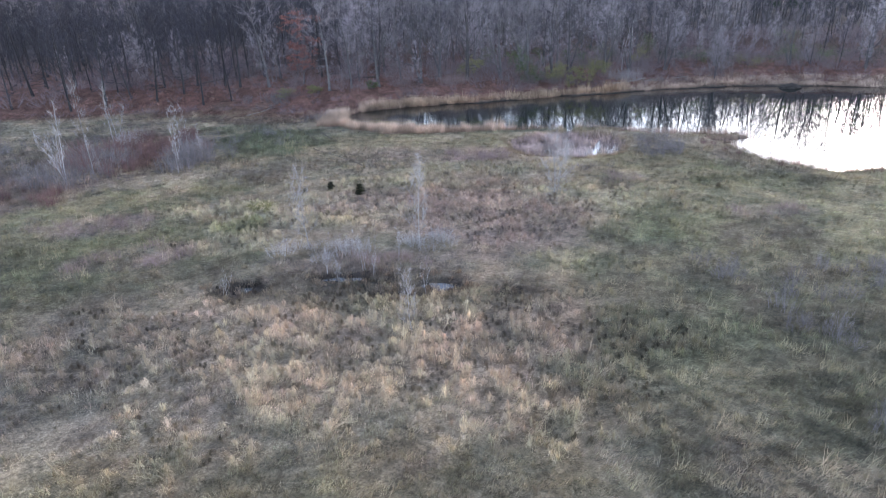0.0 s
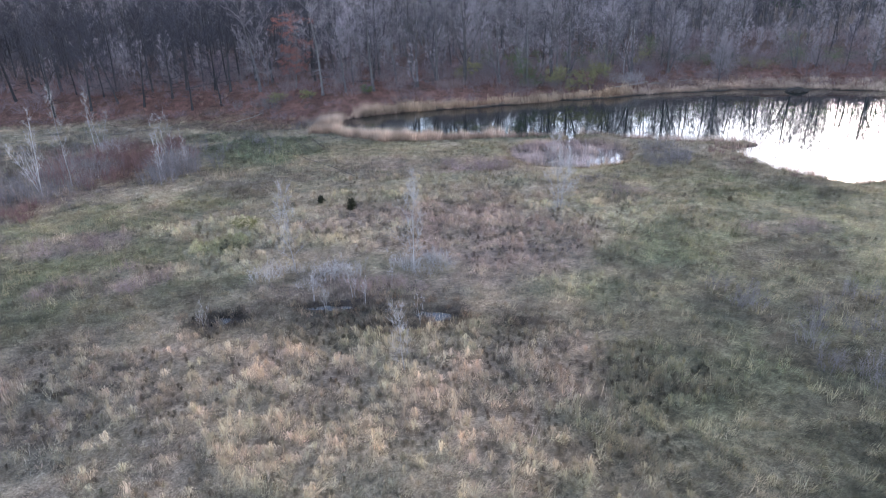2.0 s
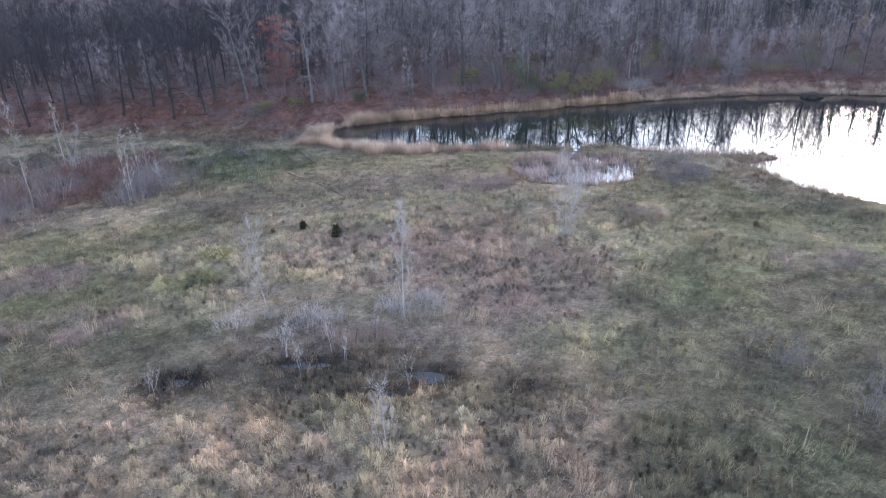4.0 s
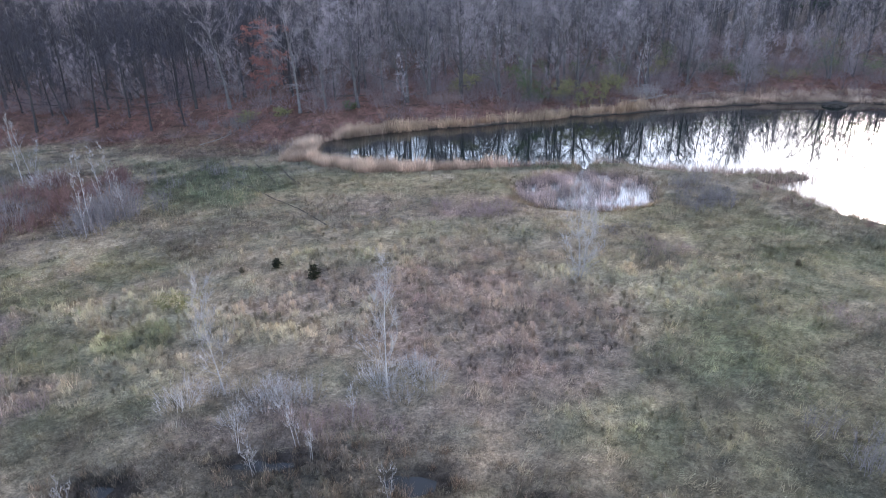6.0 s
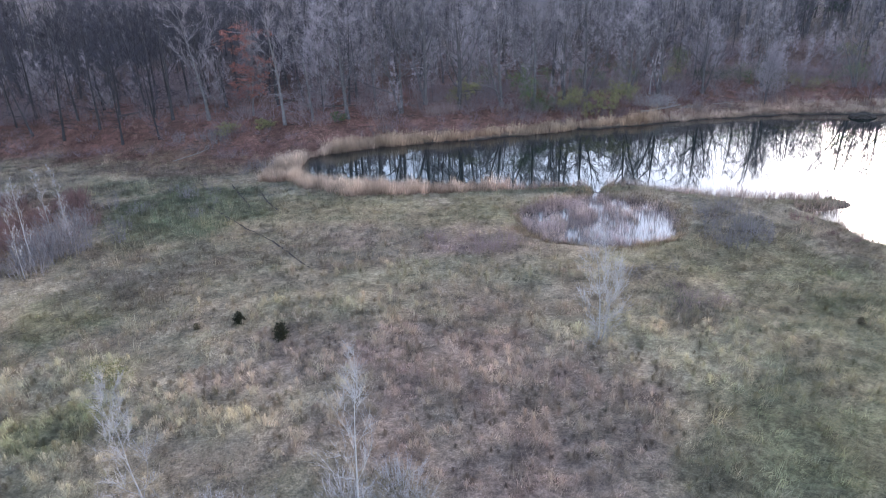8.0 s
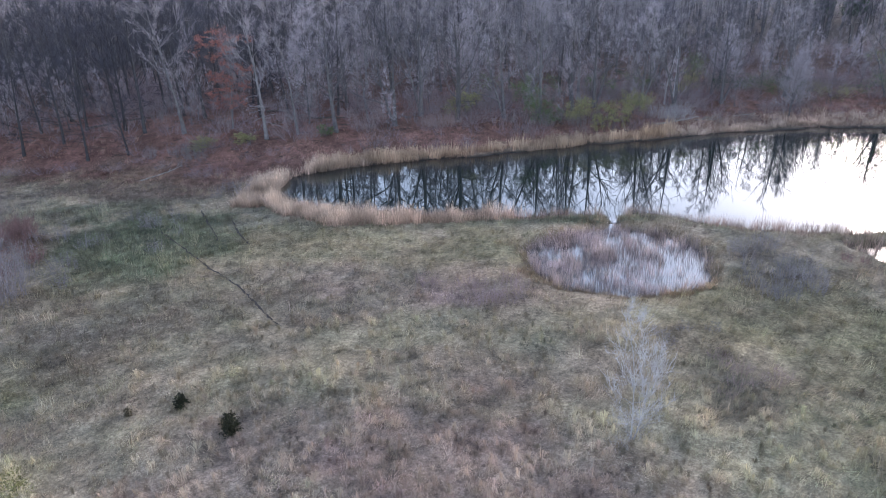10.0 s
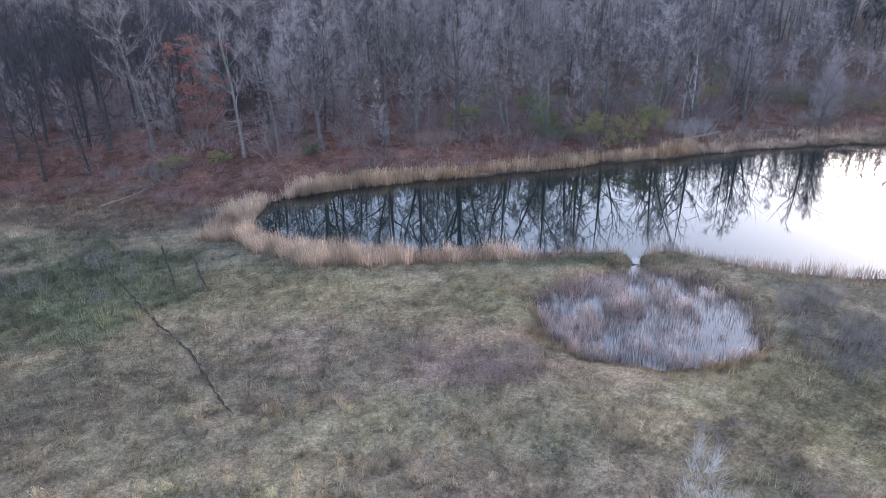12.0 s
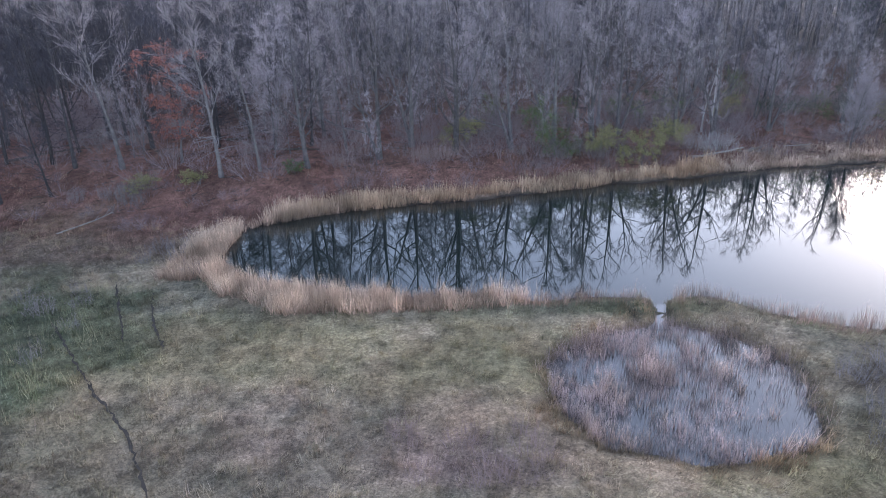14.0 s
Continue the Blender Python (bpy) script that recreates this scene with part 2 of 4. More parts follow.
patch("straw", -17, 46, 6, 2, 20, 0.55)
patch("pink", -6, 55, 6, 3, 0, 0.6)
patch("tan", 2, 52, 10, 5, 0, 0.6)
patch("pink", 5, 51, 10, 7, 0, 0.7)
patch("mauve", 8, 46, 7, 3, 0, 0.5)
patch("pink", -3, 58, 7, 3, 0, 0.5)
patch("mauve", 6, 63, 8, 3, 0, 0.6)
patch("straw", -2, 68.5, 10, 2.2, 0, 0.3)
patch("straw", 8, 66.5, 7, 1.6, -5, 0.5)
patch("mauve", -10, 76, 9, 4, 0, 0.55)
patch("tan", 0, 80, 14, 7, 0, 0.3)
patch("mauve", -20, 70, 7, 3, 0, 0.4)
patch("olive", 4, 79, 8, 6, 0, 0.7)
patch("rust", 6.0, 74, 3.5, 4.5, 0, 0.4)
patch("mauve", 3, 72.6, 4.6, 2.4, -10, 0.85, 1.2)
patch("deep", -24, 84, 9, 8, 10, 0.8, 1.2)
patch("deep", -14, 85, 7, 4, 0, 0.45)
patch("olive", -22, 64, 9, 3, 20, 0.5)
patch("green", -24, 62, 4, 4, 0, 0.55)
patch("green", -17.5, 50.5, 2.5, 2, 0, 0.7)
patch("rust", -38, 78, 9, 12, 0, 0.75, 1.1)
patch("dusky", -52, 72, 17, 21, 0, 0.85, 1.1)
patch("mauve", -44, 62, 9, 8, 0, 0.5, 1.1)
patch("rust", -39, 79, 8, 9, 0, 0.6, 1.1)
patch("mauve", -31, 51, 6, 2.5, 5, 0.7, 1.1)
patch("mauve", -24, 43.5, 6, 3, 15, 0.6, 1.1)
patch("straw", 14, 58, 5, 4, 0, 0.4)
patch("green", 24, 66, 6, 8, 0, 0.65)
patch("green", 20, 46, 9, 8, 0, 0.4)
patch("dusky", 24, 35, 9, 5, 20, 0.6)
patch("dusky", 22, 25, 8, 12, 0, 0.75)
patch("dusky", 12, 18, 7, 5, 0, 0.4)
patch("mauve", 27, 51, 5, 2, 0, 0.5)
patch("rust", 16, 65.5, 2.6, 2.0, 0, 0.2)
patch("dusky", 16, 65.5, 2.6, 2.0, 0, 0.4)
patch("dusky", 17, 61.5, 3.2, 3.0, 0, 0.7)
patch("dusky", 25.5, 75, 3.6, 6.0, -15, 0.7)
patch("dusky", 33, 70, 4, 10, 15, 0.6, 1.2)
patch("rust", 34, 70, 2.5, 9, 15, 0.15, 1.1)
patch("olive", 34.5, 81.2, 4, 1.2, 0, 0.8)
patch("deep", 17, 87, 6, 1.4, 0, 0.6)
patch("straw", 11, 41, 5, 1.6, -15, 0.4)
patch("straw", 19, 52, 8, 2.2, -15, 0.25)
patch("dusky", -30, 101, 18, 6, 0, 0.5)
patch("rust", -28, 105, 20, 4, 0, 0.6)
patch("olive", -6, 79, 24, 10, 0, 0.55)
patch("olive", 2, 66, 26, 6, 0, 0.3)
patch("mauve", -3, 74, 15, 5, 0, 0.4)
# deep and dusky cover at sides and front partly imitates lens darkening
patch("deep", -17, 72, 9, 5, 15, 0.45)
patch("deep", 22, 34, 13, 14, 0, 0.5)
patch("deep", 20, 48, 9, 7, 0, 0.35)
patch("deep", 12, 32, 5, 6, 0, 0.5)
patch("dusky", -27, 30, 12, 11, 0, 0.5)
patch("dusky", -36, 97, 18, 6, 0, 0.5)
patch("rust", -30, 100, 16, 5, 0, 0.35)
patch("dusky", 24, 70, 7, 7, 0, 0.35)
patch("olive", -12, 84, 12, 5, 0, 0.5)
patch("dusky", -20, 66, 8, 4, 0, 0.45)
patch("dusky", 24, 62, 5, 4, 0, 0.35)
patch("dusky", 24, 24, 9, 10, 0, 0.6)
patch("dusky", 7, 34, 9, 5, 0, 0.45)
patch("deep", 17, 26, 12, 11, 0, 0.5)
patch("dusky", 20, 40, 8, 5, 25, 0.4)
patch("dusky", 26, 47, 6, 3, 10, 0.5)
patch("dusky", 13, 44, 4, 2.5, 0, 0.4)
patch("dusky", -20, 38, 6, 5, 0, 0.4)
patch("deep", -30, 40, 8, 8, 0, 0.5)
patch("deep", 26, 72, 5, 6, 0, 0.4)
patch("muck", -4, 38.2, 8, 2.0, 0, 0.45)
patch("muck", -14, 37.6, 2.2, 1.2, 0, 0.7)
patch("muck", 4.5, 36.4, 2.2, 0.9, 0, 0.5)
patch("fern", 15, 47, 5, 3, 20, 0.35)
patch("fern", 31, 60, 6, 5, 0, 0.35)
patch("fern", -24, 84, 9.5, 7.5, 10, 0.75, 1.3)
patch("fern", -33, 92, 7, 4, 10, 0.5, 1.2)
patch("fern", 13, 87, 7, 1.2, 0, 0.6, 1.1)
patch("dusky", -22, 70, 12, 5, 10, 0.35)
patch("olive", 22, 70, 6, 5, 0, 0.6)
patch("straw", -44, 72, 3, 2, 0, 0.6)
patch("straw", -40, 96, 8, 2, 0, 0.4)


def patch_weight(p, x, y):
    soil, cx, cy, rx, ry, a, w, high = p
    u = ((x - cx) * math.cos(a) + (y - cy) * math.sin(a)) / rx
    v = (-(x - cx) * math.sin(a) + (y - cy) * math.cos(a)) / ry
    r = np.hypot(u, v) + (vnoise(x, y, 2.6, 11) - 0.5) * 0.7 + (vnoise(x, y, 0.9, 12) - 0.5) * 0.35
    return w * smooth(1.2, 0.65, r)


def cover(x, y):
    """Colour of the plant cover, and its relative height."""
    base = np.array(SOILS["olive"]) * 0.4 + np.array(SOILS["grey"]) * 0.28 + np.array(SOILS["tan"]) * 0.34
    c = np.tile(base, (len(x), 1))
    high = np.ones(len(x))
    n = vnoise(x, y, 5.5, 14)[:, None]
    c = c * (1 - 0.35 * smooth(0.45, 0.8, n)) + np.array(SOILS["tan"]) * 0.35 * smooth(0.45, 0.8, n)
    for p in PATCHES:
        w = patch_weight(p, x, y)
        c = c * (1 - w[:, None]) + np.array(SOILS[p[0]]) * w[:, None]
        high = high * (1 - w) + p[7] * w
    drift = (vnoise(x, y, 4.2, 61) - 0.5) * 0.75 + (vnoise(x, y, 1.6, 62) - 0.5) * 0.65
    c = c * (1 + drift[:, None] * np.array([0.55, 0.5, 0.42])) * (1 + (vnoise(x, y, 2.2, 63) - 0.5)[:, None] * np.array([0.13, 0.0, 0.03]))
    d = y - far_y(x)
    w = (smooth(-6, 4, d + (vnoise(x, y, 4, 15) - 0.5) * 6) * np.where(x < -14, 1, 0) + smooth(-2, 3, d) * np.where(x >= -14, 1, 0))[:, None]
    lit = np.array(SOILS["litter"]) * (0.75 + 0.6 * vnoise(x, y, 3.0, 16)[:, None]) + np.array(SOILS["dusky"]) * 0.25 * vnoise(x, y, 7, 17)[:, None]
    # floor tint darkened further in, standing in for shade under the trees
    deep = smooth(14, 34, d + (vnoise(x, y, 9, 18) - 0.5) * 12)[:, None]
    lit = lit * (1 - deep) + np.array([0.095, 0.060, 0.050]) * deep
    # darker and greyer again far back, the same shade in the tint
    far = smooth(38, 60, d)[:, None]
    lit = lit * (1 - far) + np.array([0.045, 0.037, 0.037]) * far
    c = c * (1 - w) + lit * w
    mud = smooth(-0.5, 0.1, puddle_depth(x, y)) * 0.8
    mud = np.maximum(mud, smooth(-0.2, 0.3, pool_depth(x, y)) * 0.8)
    mud = np.maximum(mud, smooth(-0.6, 0.4, pond_depth(x, y)))[:, None]
    c = c * (1 - mud) + np.array(SOILS["mud"]) * mud
    return c, high


# ---- mesh builders ----
def mesh_from(name, verts, faces, mat, tint=None, shade=False):
    """A mesh of triangles or quads from arrays."""
    verts, faces = np.asarray(verts, np.float32), np.asarray(faces, np.int32)
    k = faces.shape[1]
    me = bpy.data.meshes.new(name)
    me.vertices.add(len(verts))
    me.vertices.foreach_set("co", verts.ravel())
    me.loops.add(faces.size)
    me.loops.foreach_set("vertex_index", faces.ravel())
    me.polygons.add(len(faces))
    me.polygons.foreach_set("loop_start", np.arange(0, faces.size, k, dtype=np.int32))
    if tint is not None:
        a = me.color_attributes.new("tint", "FLOAT_COLOR", "POINT")
        a.data.foreach_set("color", np.c_[tint, np.ones(len(tint))].astype(np.float32).ravel())
    me.update(calc_edges=True)
    me.polygons.foreach_set("use_smooth", np.full(len(faces), shade))
    me.materials.append(mat)
    me.validate()
    return me


def blade_arrays(rng, x, y, z, h, w, bend, tint, bias=(0.0, 0.0), spin=None):
    """Narrow tapering leaves, each a bent strip of three triangles' worth cut to one or two."""
    n = len(x)
    a = rng.uniform(0, 2 * np.pi, n) if spin is None else spin
    lean = h * bend * rng.uniform(0.3, 1.4, n)
    b = rng.uniform(0, 2 * np.pi, n)
    gx0, gy0 = np.cos(b) * lean + bias[0] * h, np.sin(b) * lean + bias[1] * h
    tx, ty = x + gx0, y + gy0
    lean = np.minimum(np.hypot(gx0, gy0), 0.96 * h)
    p = np.empty((n, 3, 3), np.float32)
    p[:, 0] = np.c_[x - np.cos(a) * w / 2, y - np.sin(a) * w / 2, z]
    p[:, 1] = np.c_[x + np.cos(a) * w / 2, y + np.sin(a) * w / 2, z]
    p[:, 2] = np.c_[tx, ty, z + np.sqrt(h * h - lean * lean)]
    return p.reshape(-1, 3), np.arange(3 * n).reshape(-1, 3), np.repeat(tint, 3, axis=0)


def tufts(rng, x, y, per, radius, h, tint, width, bend, jitter=0.12, bias=(0.0, 0.0), ground=None):
    """Tufts of leaves at the places given; h: height of each tuft, tint: its colour."""
    n = len(x)
    r, a = radius * np.sqrt(rng.uniform(0, 1, (n, per))), rng.uniform(0, 2 * np.pi, (n, per))
    bx, by = (x[:, None] + r * np.cos(a)).ravel(), (y[:, None] + r * np.sin(a)).ravel()
    bz = (land(bx, by) if ground is None else np.full(bx.shape, ground)) - 0.03
    hh = (h[:, None] * rng.uniform(0.55, 1.15, (n, per))).ravel()
    cc = np.repeat(tint, per, axis=0) * rng.uniform(1 - jitter, 1 + jitter, (n * per, 1))
    return blade_arrays(rng, bx, by, bz, hh, width * rng.uniform(0.6, 1.4, n * per), bend, cc, bias)


def dome_tufts(rng, x, y, per, radius, tall, tint, width, jitter=0.15):
    """Tussocks: leaves that rise from one crown, arch outwards and droop."""
    n = len(x)
    z = land(x, y)
    a = rng.uniform(0, 2 * np.pi, (n, per))
    out = radius[:, None] * rng.uniform(0.15, 1.15, (n, per))
    up = tall[:, None] * rng.uniform(0.7, 1.15, (n, per)) * (1 - 0.25 * (out / radius[:, None]) ** 2)
    ca, sa = np.cos(a), np.sin(a)
    w = width * rng.uniform(0.6, 1.4, (n, per))
    p = np.empty((n, per, 4, 3), np.float32)
    X, Y, Z = x[:, None], y[:, None], z[:, None]

    def put(k, q, h, side):
        p[:, :, k, 0], p[:, :, k, 1], p[:, :, k, 2] = X + ca * q - sa * side, Y + sa * q + ca * side, Z + h
    put(0, 0.12 * out, -0.03 + 0 * up, 0)
    put(1, 0.6 * out, up, w / 2)
    put(2, 0.6 * out, up, -w / 2)
    put(3, 1.15 * out, up * rng.uniform(0.1, 0.75, (n, per)), 0)
    k = np.arange(n * per)[:, None] * 4
    f = np.concatenate([k + np.array([[0, 2, 1]]), k + np.array([[1, 2, 3]])])
    c = np.repeat(tint, per, axis=0) * rng.uniform(1 - jitter, 1 + jitter, (n * per, 1))
    return p.reshape(-1, 3), f, np.repeat(c, 4, axis=0)


class Stems:
    """Tapered, bending stems and twigs gathered into one mesh."""

    def __init__(self, seed):
        self.rng = random.Random(seed)
        self.v, self.f = [], []

    def tube(self, path, radii, sides=5):
        k = len(self.v)
        for i, p in enumerate(path):
            d = (path[min(i + 1, len(path) - 1)] - path[max(i - 1, 0)]).normalized()
            u = d.orthogonal().normalized()
            w = d.cross(u)
            for s in range(sides):
                a = 2 * math.pi * s / sides
                self.v.append(p + (u * math.cos(a) + w * math.sin(a)) * radii[i])
        for i in range(len(path) - 1):
            for s in range(sides):
                a, b = k + i * sides + s, k + i * sides + (s + 1) % sides
                self.f += [(a, b, b + sides), (a, b + sides, a + sides)]

    def twig(self, p, d, length, width):
        u = d.orthogonal().normalized()
        u = Matrix.Rotation(self.rng.uniform(0, 6.28), 3, d) @ u
        k = len(self.v)
        self.v += [p - u * width / 2, p + u * width / 2, p + d * length]
        self.f.append((k, k + 1, k + 2))

    def curve(self, p, d, length, steps, wobble, lift):
        """A wandering path from p along d; lift bends it upwards."""
        out = [p.copy()]
        for i in range(steps):
            r = Vector([self.rng.gauss(0, wobble) for _ in range(3)])
            d = (d + r + Vector((0, 0, lift))).normalized()
            out.append(out[-1] + d * length / steps)
        return out

    def mesh(self, name, mat):
        return mesh_from(name, np.array([tuple(q) for q in self.v]), np.array(self.f), mat, shade=False)

    def with_second(self, other, name, mat, mat2):
        """This and another set of stems as one mesh with two materials."""
        k, n = len(self.v), len(self.f)
        v = np.array([tuple(q) for q in self.v + other.v])
        f = np.array(self.f + [tuple(i + k for i in t) for t in other.f])
        me = mesh_from(name, v, f, mat)
        me.materials.append(mat2)
        me.polygons.foreach_set("material_index", np.r_[np.zeros(n, np.int32), np.ones(len(f) - n, np.int32)])
        return me


def part(name, me, parent, label=""):
    ob = new(name, me)
    ob.parent = parent
    if label:
        tagged(ob, label)
    return ob


def thing(name, parts, m, label, category, group=""):
    """One thing: an Empty at its base over its parts; parts: (name, mesh, label)."""
    e = new(name)
    e.empty_display_size = 0.3
    e.matrix_world = m
    tagged(e, label, category, group)
    for n, me, *lab in parts:
        part(n, me, e, lab[0] if lab else "")
    return e


def at_ground(x, y, turn=0.0, size=1.0, sink=0.08, lean=0.0):
    return pose(x, y, float(land(np.array([x]), np.array([y]))[0]) - sink, lean, 0, turn) @ Matrix.Scale(size, 4)


def tree_meshes(seed, height, girth, first, limbs, spread_out, twigs, bark, twig_mat, forks=1, upward=0.16, twig_len=1.0, twig_w=0.022, low_dead=0, limb_mat=None, stout=1.0):
    """Trunk with limbs, and a crown of fine bare twigs."""
    wood, bough, fine = Stems(seed), Stems(seed + 250), Stems(seed + 500)
    rng = wood.rng
    for k in range(forks):
        tilt = Vector((rng.gauss(0, 0.05), rng.gauss(0, 0.05), 1)) if k == 0 else Vector((rng.uniform(-0.35, 0.35), rng.uniform(-0.35, 0.35), 1))
        tall = height * (1 if k == 0 else rng.uniform(0.7, 0.95))
        trunk = wood.curve(Vector((0.15 * k, 0.1 * k, 0)), tilt.normalized(), tall, 9, 0.035, 0.02)
        gk = girth * (1 if k == 0 else 0.75)
        rad = [gk * (1 - 0.93 * (i / 9) ** 0.85) * (1.35 if i == 0 else 1) for i in range(10)]
        wood.tube(trunk, rad, 6)
        for i in range(limbs):
            f = first + (0.97 - first) * ((i + rng.random()) / limbs)
            j = min(int(f * 9), 8)
            t = f * 9 - j
            p = trunk[j].lerp(trunk[j + 1], t)
            a = i * 2.4 + rng.uniform(-0.5, 0.5)
            up = rng.uniform(0.15, 0.8) + 0.5 * f
            d = Vector((math.cos(a), math.sin(a), up)).normalized()
            length = height * spread_out * (1.05 - 0.75 * ((f - first) / (1 - first)) ** 1.3) * rng.uniform(0.65, 1.2)
            limb = wood.curve(p, d, length, 4, 0.16, upward * 0.5)
            r0 = max(rad[j] * rng.uniform(0.28, 0.45), 0.12 * girth) * stout
            bough.tube(limb, [r0 * (1 - 0.85 * s / 4) for s in range(5)], 4)
            for q in range(6):
                g = rng.uniform(0.25, 1.0)
                jj = min(int(g * 4), 3)
                p2 = limb[jj].lerp(limb[jj + 1], g * 4 - jj)
                d2 = ((limb[jj + 1] - limb[jj]).normalized() + Vector([rng.gauss(0, 0.6) for _ in range(3)]) + Vector((0, 0, upward))).normalized()
                l2 = length * rng.uniform(0.3, 0.55)
                sub = wood.curve(p2, d2, l2, 1, 0.2, upward * 0.5)
                r2 = max(r0 * 0.42, 0.05 * girth)
                bough.tube(sub, [r2, r2 * 0.2], 3)
                for _ in range(twigs):
                    p3 = sub[0].lerp(sub[1], rng.random())
                    d3 = ((sub[1] - sub[0]).normalized() + Vector([rng.gauss(0, 0.55) for _ in range(3)]) + Vector((0, 0, upward * 1.5))).normalized()
                    fine.twig(p3, d3, twig_len * rng.uniform(0.5, 1.3), twig_w * rng.uniform(0.6, 1.4))
        for i in range(low_dead):
            f = rng.uniform(0.12, first)
            j = int(f * 9)
            p = trunk[j].lerp(trunk[j + 1], f * 9 - j)
            a = rng.uniform(0, 6.28)
            limb = wood.curve(p, Vector((math.cos(a), math.sin(a), rng.uniform(-0.3, 0.4))).normalized(), rng.uniform(1.2, 4.2), 3, 0.15, -0.05)
            bough.tube(limb, [0.04, 0.03, 0.02, 0.008], 3)
            for _ in range(10):
                fine.twig(limb[rng.randrange(0, 3)].lerp(limb[3], rng.random()), Vector([rng.gauss(0, 1) for _ in range(3)]).normalized(), rng.uniform(0.4, 1.3), twig_w)
    return [("trunk", wood.with_second(bough, "trunk", bark, limb_mat or (M_LIMB if bark is M_BARK else bark))), ("crown", fine.mesh("crown", twig_mat))]


def shrub_meshes(seed, height, width, stems, twigs, mat, stem_w=0.02, arch=0.5):
    """A many-stemmed bare shrub."""
    core, fine = Stems(seed), Stems(seed + 700)
    rng = core.rng
    for _ in range(stems):
        a, r = rng.uniform(0, 6.28), width * 0.5 * math.sqrt(rng.random())
        p = Vector((r * math.cos(a) * 0.6, r * math.sin(a) * 0.6, 0))
        d = Vector((math.cos(a) * arch * r / width, math.sin(a) * arch * r / width, 1)).normalized()
        h = height * rng.uniform(0.55, 1.1)
        path = core.curve(p, d, h, 2, 0.16, 0.02)
        core.tube(path, [stem_w * rng.uniform(0.5, 1), stem_w * 0.55, stem_w * 0.12], 3)
        for _ in range(twigs):
            s = rng.uniform(0.35, 2)
            j = min(int(s), 1)
            q = path[j].lerp(path[j + 1], s - j)
            fine.twig(q, Vector((rng.gauss(0, 0.6) + d.x, rng.gauss(0, 0.6) + d.y, rng.uniform(0.0, 1.1))).normalized(), height * rng.uniform(0.15, 0.4), stem_w * rng.uniform(0.5, 0.9))
    return [("woody_frame", core.mesh("woody_frame", mat)), ("crown", fine.mesh("crown", mat))]


def joined(name, placed, mat_of, label, category):
    """Many far things as one mesh for each part; placed: (parts, pose)."""
    for k, mat in enumerate(mat_of):
        vs, fs, ids, n = [], [], [], 0
        for parts, m in placed:
            me = parts[k][1]
            v = np.empty(len(me.vertices) * 3, np.float32)
            me.vertices.foreach_get("co", v)
            f = np.empty(len(me.loops), np.int32)
            me.loops.foreach_get("vertex_index", f)
            a = np.array(m)
            vs.append(v.reshape(-1, 3) @ a[:3, :3].T + a[:3, 3])
            fs.append(f.reshape(-1, 3) + n)
            n += len(me.vertices)
            i = np.empty(len(me.polygons), np.int32)
            me.polygons.foreach_get("material_index", i)
            ids.append(i)
        big = mesh_from(name, np.concatenate(vs), np.concatenate(fs), mat[0])
        for extra in mat[1:]:
            big.materials.append(extra)
        big.polygons.foreach_set("material_index", np.concatenate(ids))
        tagged(new(name, big), label, category, kind="stuff")


def leaf_cloud(seed, blobs, count, size, colours):
    """Leaves scattered in uneven clumps; blobs: (x, y, z, rx, rz)."""
    rng = np.random.default_rng(seed)
    bl = np.array(blobs)
    which = rng.integers(0, len(bl), count)
    u = rng.normal(size=(count, 3))
    u /= np.linalg.norm(u, axis=1)[:, None]
    # clumps inside each blob leave gaps
    ck = rng.normal(size=(len(bl), 14, 3))
    ck /= np.linalg.norm(ck, axis=2)[:, :, None]
    pick = ck[which, rng.integers(0, 14, count)] * rng.uniform(0.35, 1.0, (count, 1))
    q = pick + u * rng.uniform(0, 0.33, (count, 1))
    c = bl[which, :3] + q * bl[which][:, [3, 3, 4]]
    t1 = rng.normal(size=(count, 3))
    t1 /= np.linalg.norm(t1, axis=1)[:, None]
    t2 = np.cross(t1, u)
    t2 /= np.linalg.norm(t2, axis=1)[:, None] + 1e-6
    s = size * rng.uniform(0.6, 1.4, (count, 1))
    v = np.stack([c - t1 * s, c + t2 * s * 0.55, c + t1 * s, c - t2 * s * 0.55], axis=1).reshape(-1, 3)
    cols = np.array(colours)[rng.integers(0, len(colours), count)] * rng.uniform(0.7, 1.3, (count, 1))
    f = np.arange(4 * count).reshape(-1, 4)
    return mesh_from("leaves", v, f, M_LEAF, np.repeat(cols, 4, axis=0))


# ---- ground ----
def axis(coarse_lo, lo, hi, coarse_hi, step):
    left, right = [], []
    v, s = lo, step
    while v > coarse_lo:
        s *= 1.35
        v -= s
        left.append(v)
    v, s = hi, step
    while v < coarse_hi:
        s *= 1.35
        v += s
        right.append(v)
    return np.array(left[::-1] + list(np.arange(lo, hi + step / 2, step)) + right)


gx, gy = axis(-2500, -60, 75, 2500, 0.75), axis(-2500, 8, 138, 3000, 0.6)
GX, GY = np.meshgrid(gx, gy)
_x, _y = GX.ravel(), GY.ravel()
_z = land(_x, _y)
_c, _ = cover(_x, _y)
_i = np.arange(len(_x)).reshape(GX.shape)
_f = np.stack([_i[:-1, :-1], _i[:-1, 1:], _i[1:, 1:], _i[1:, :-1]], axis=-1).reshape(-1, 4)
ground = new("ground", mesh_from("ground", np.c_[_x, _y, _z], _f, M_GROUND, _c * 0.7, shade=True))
tagged(ground, "rough wet meadow and leaf-covered forest floor with dark trails", "ground", kind="structure")


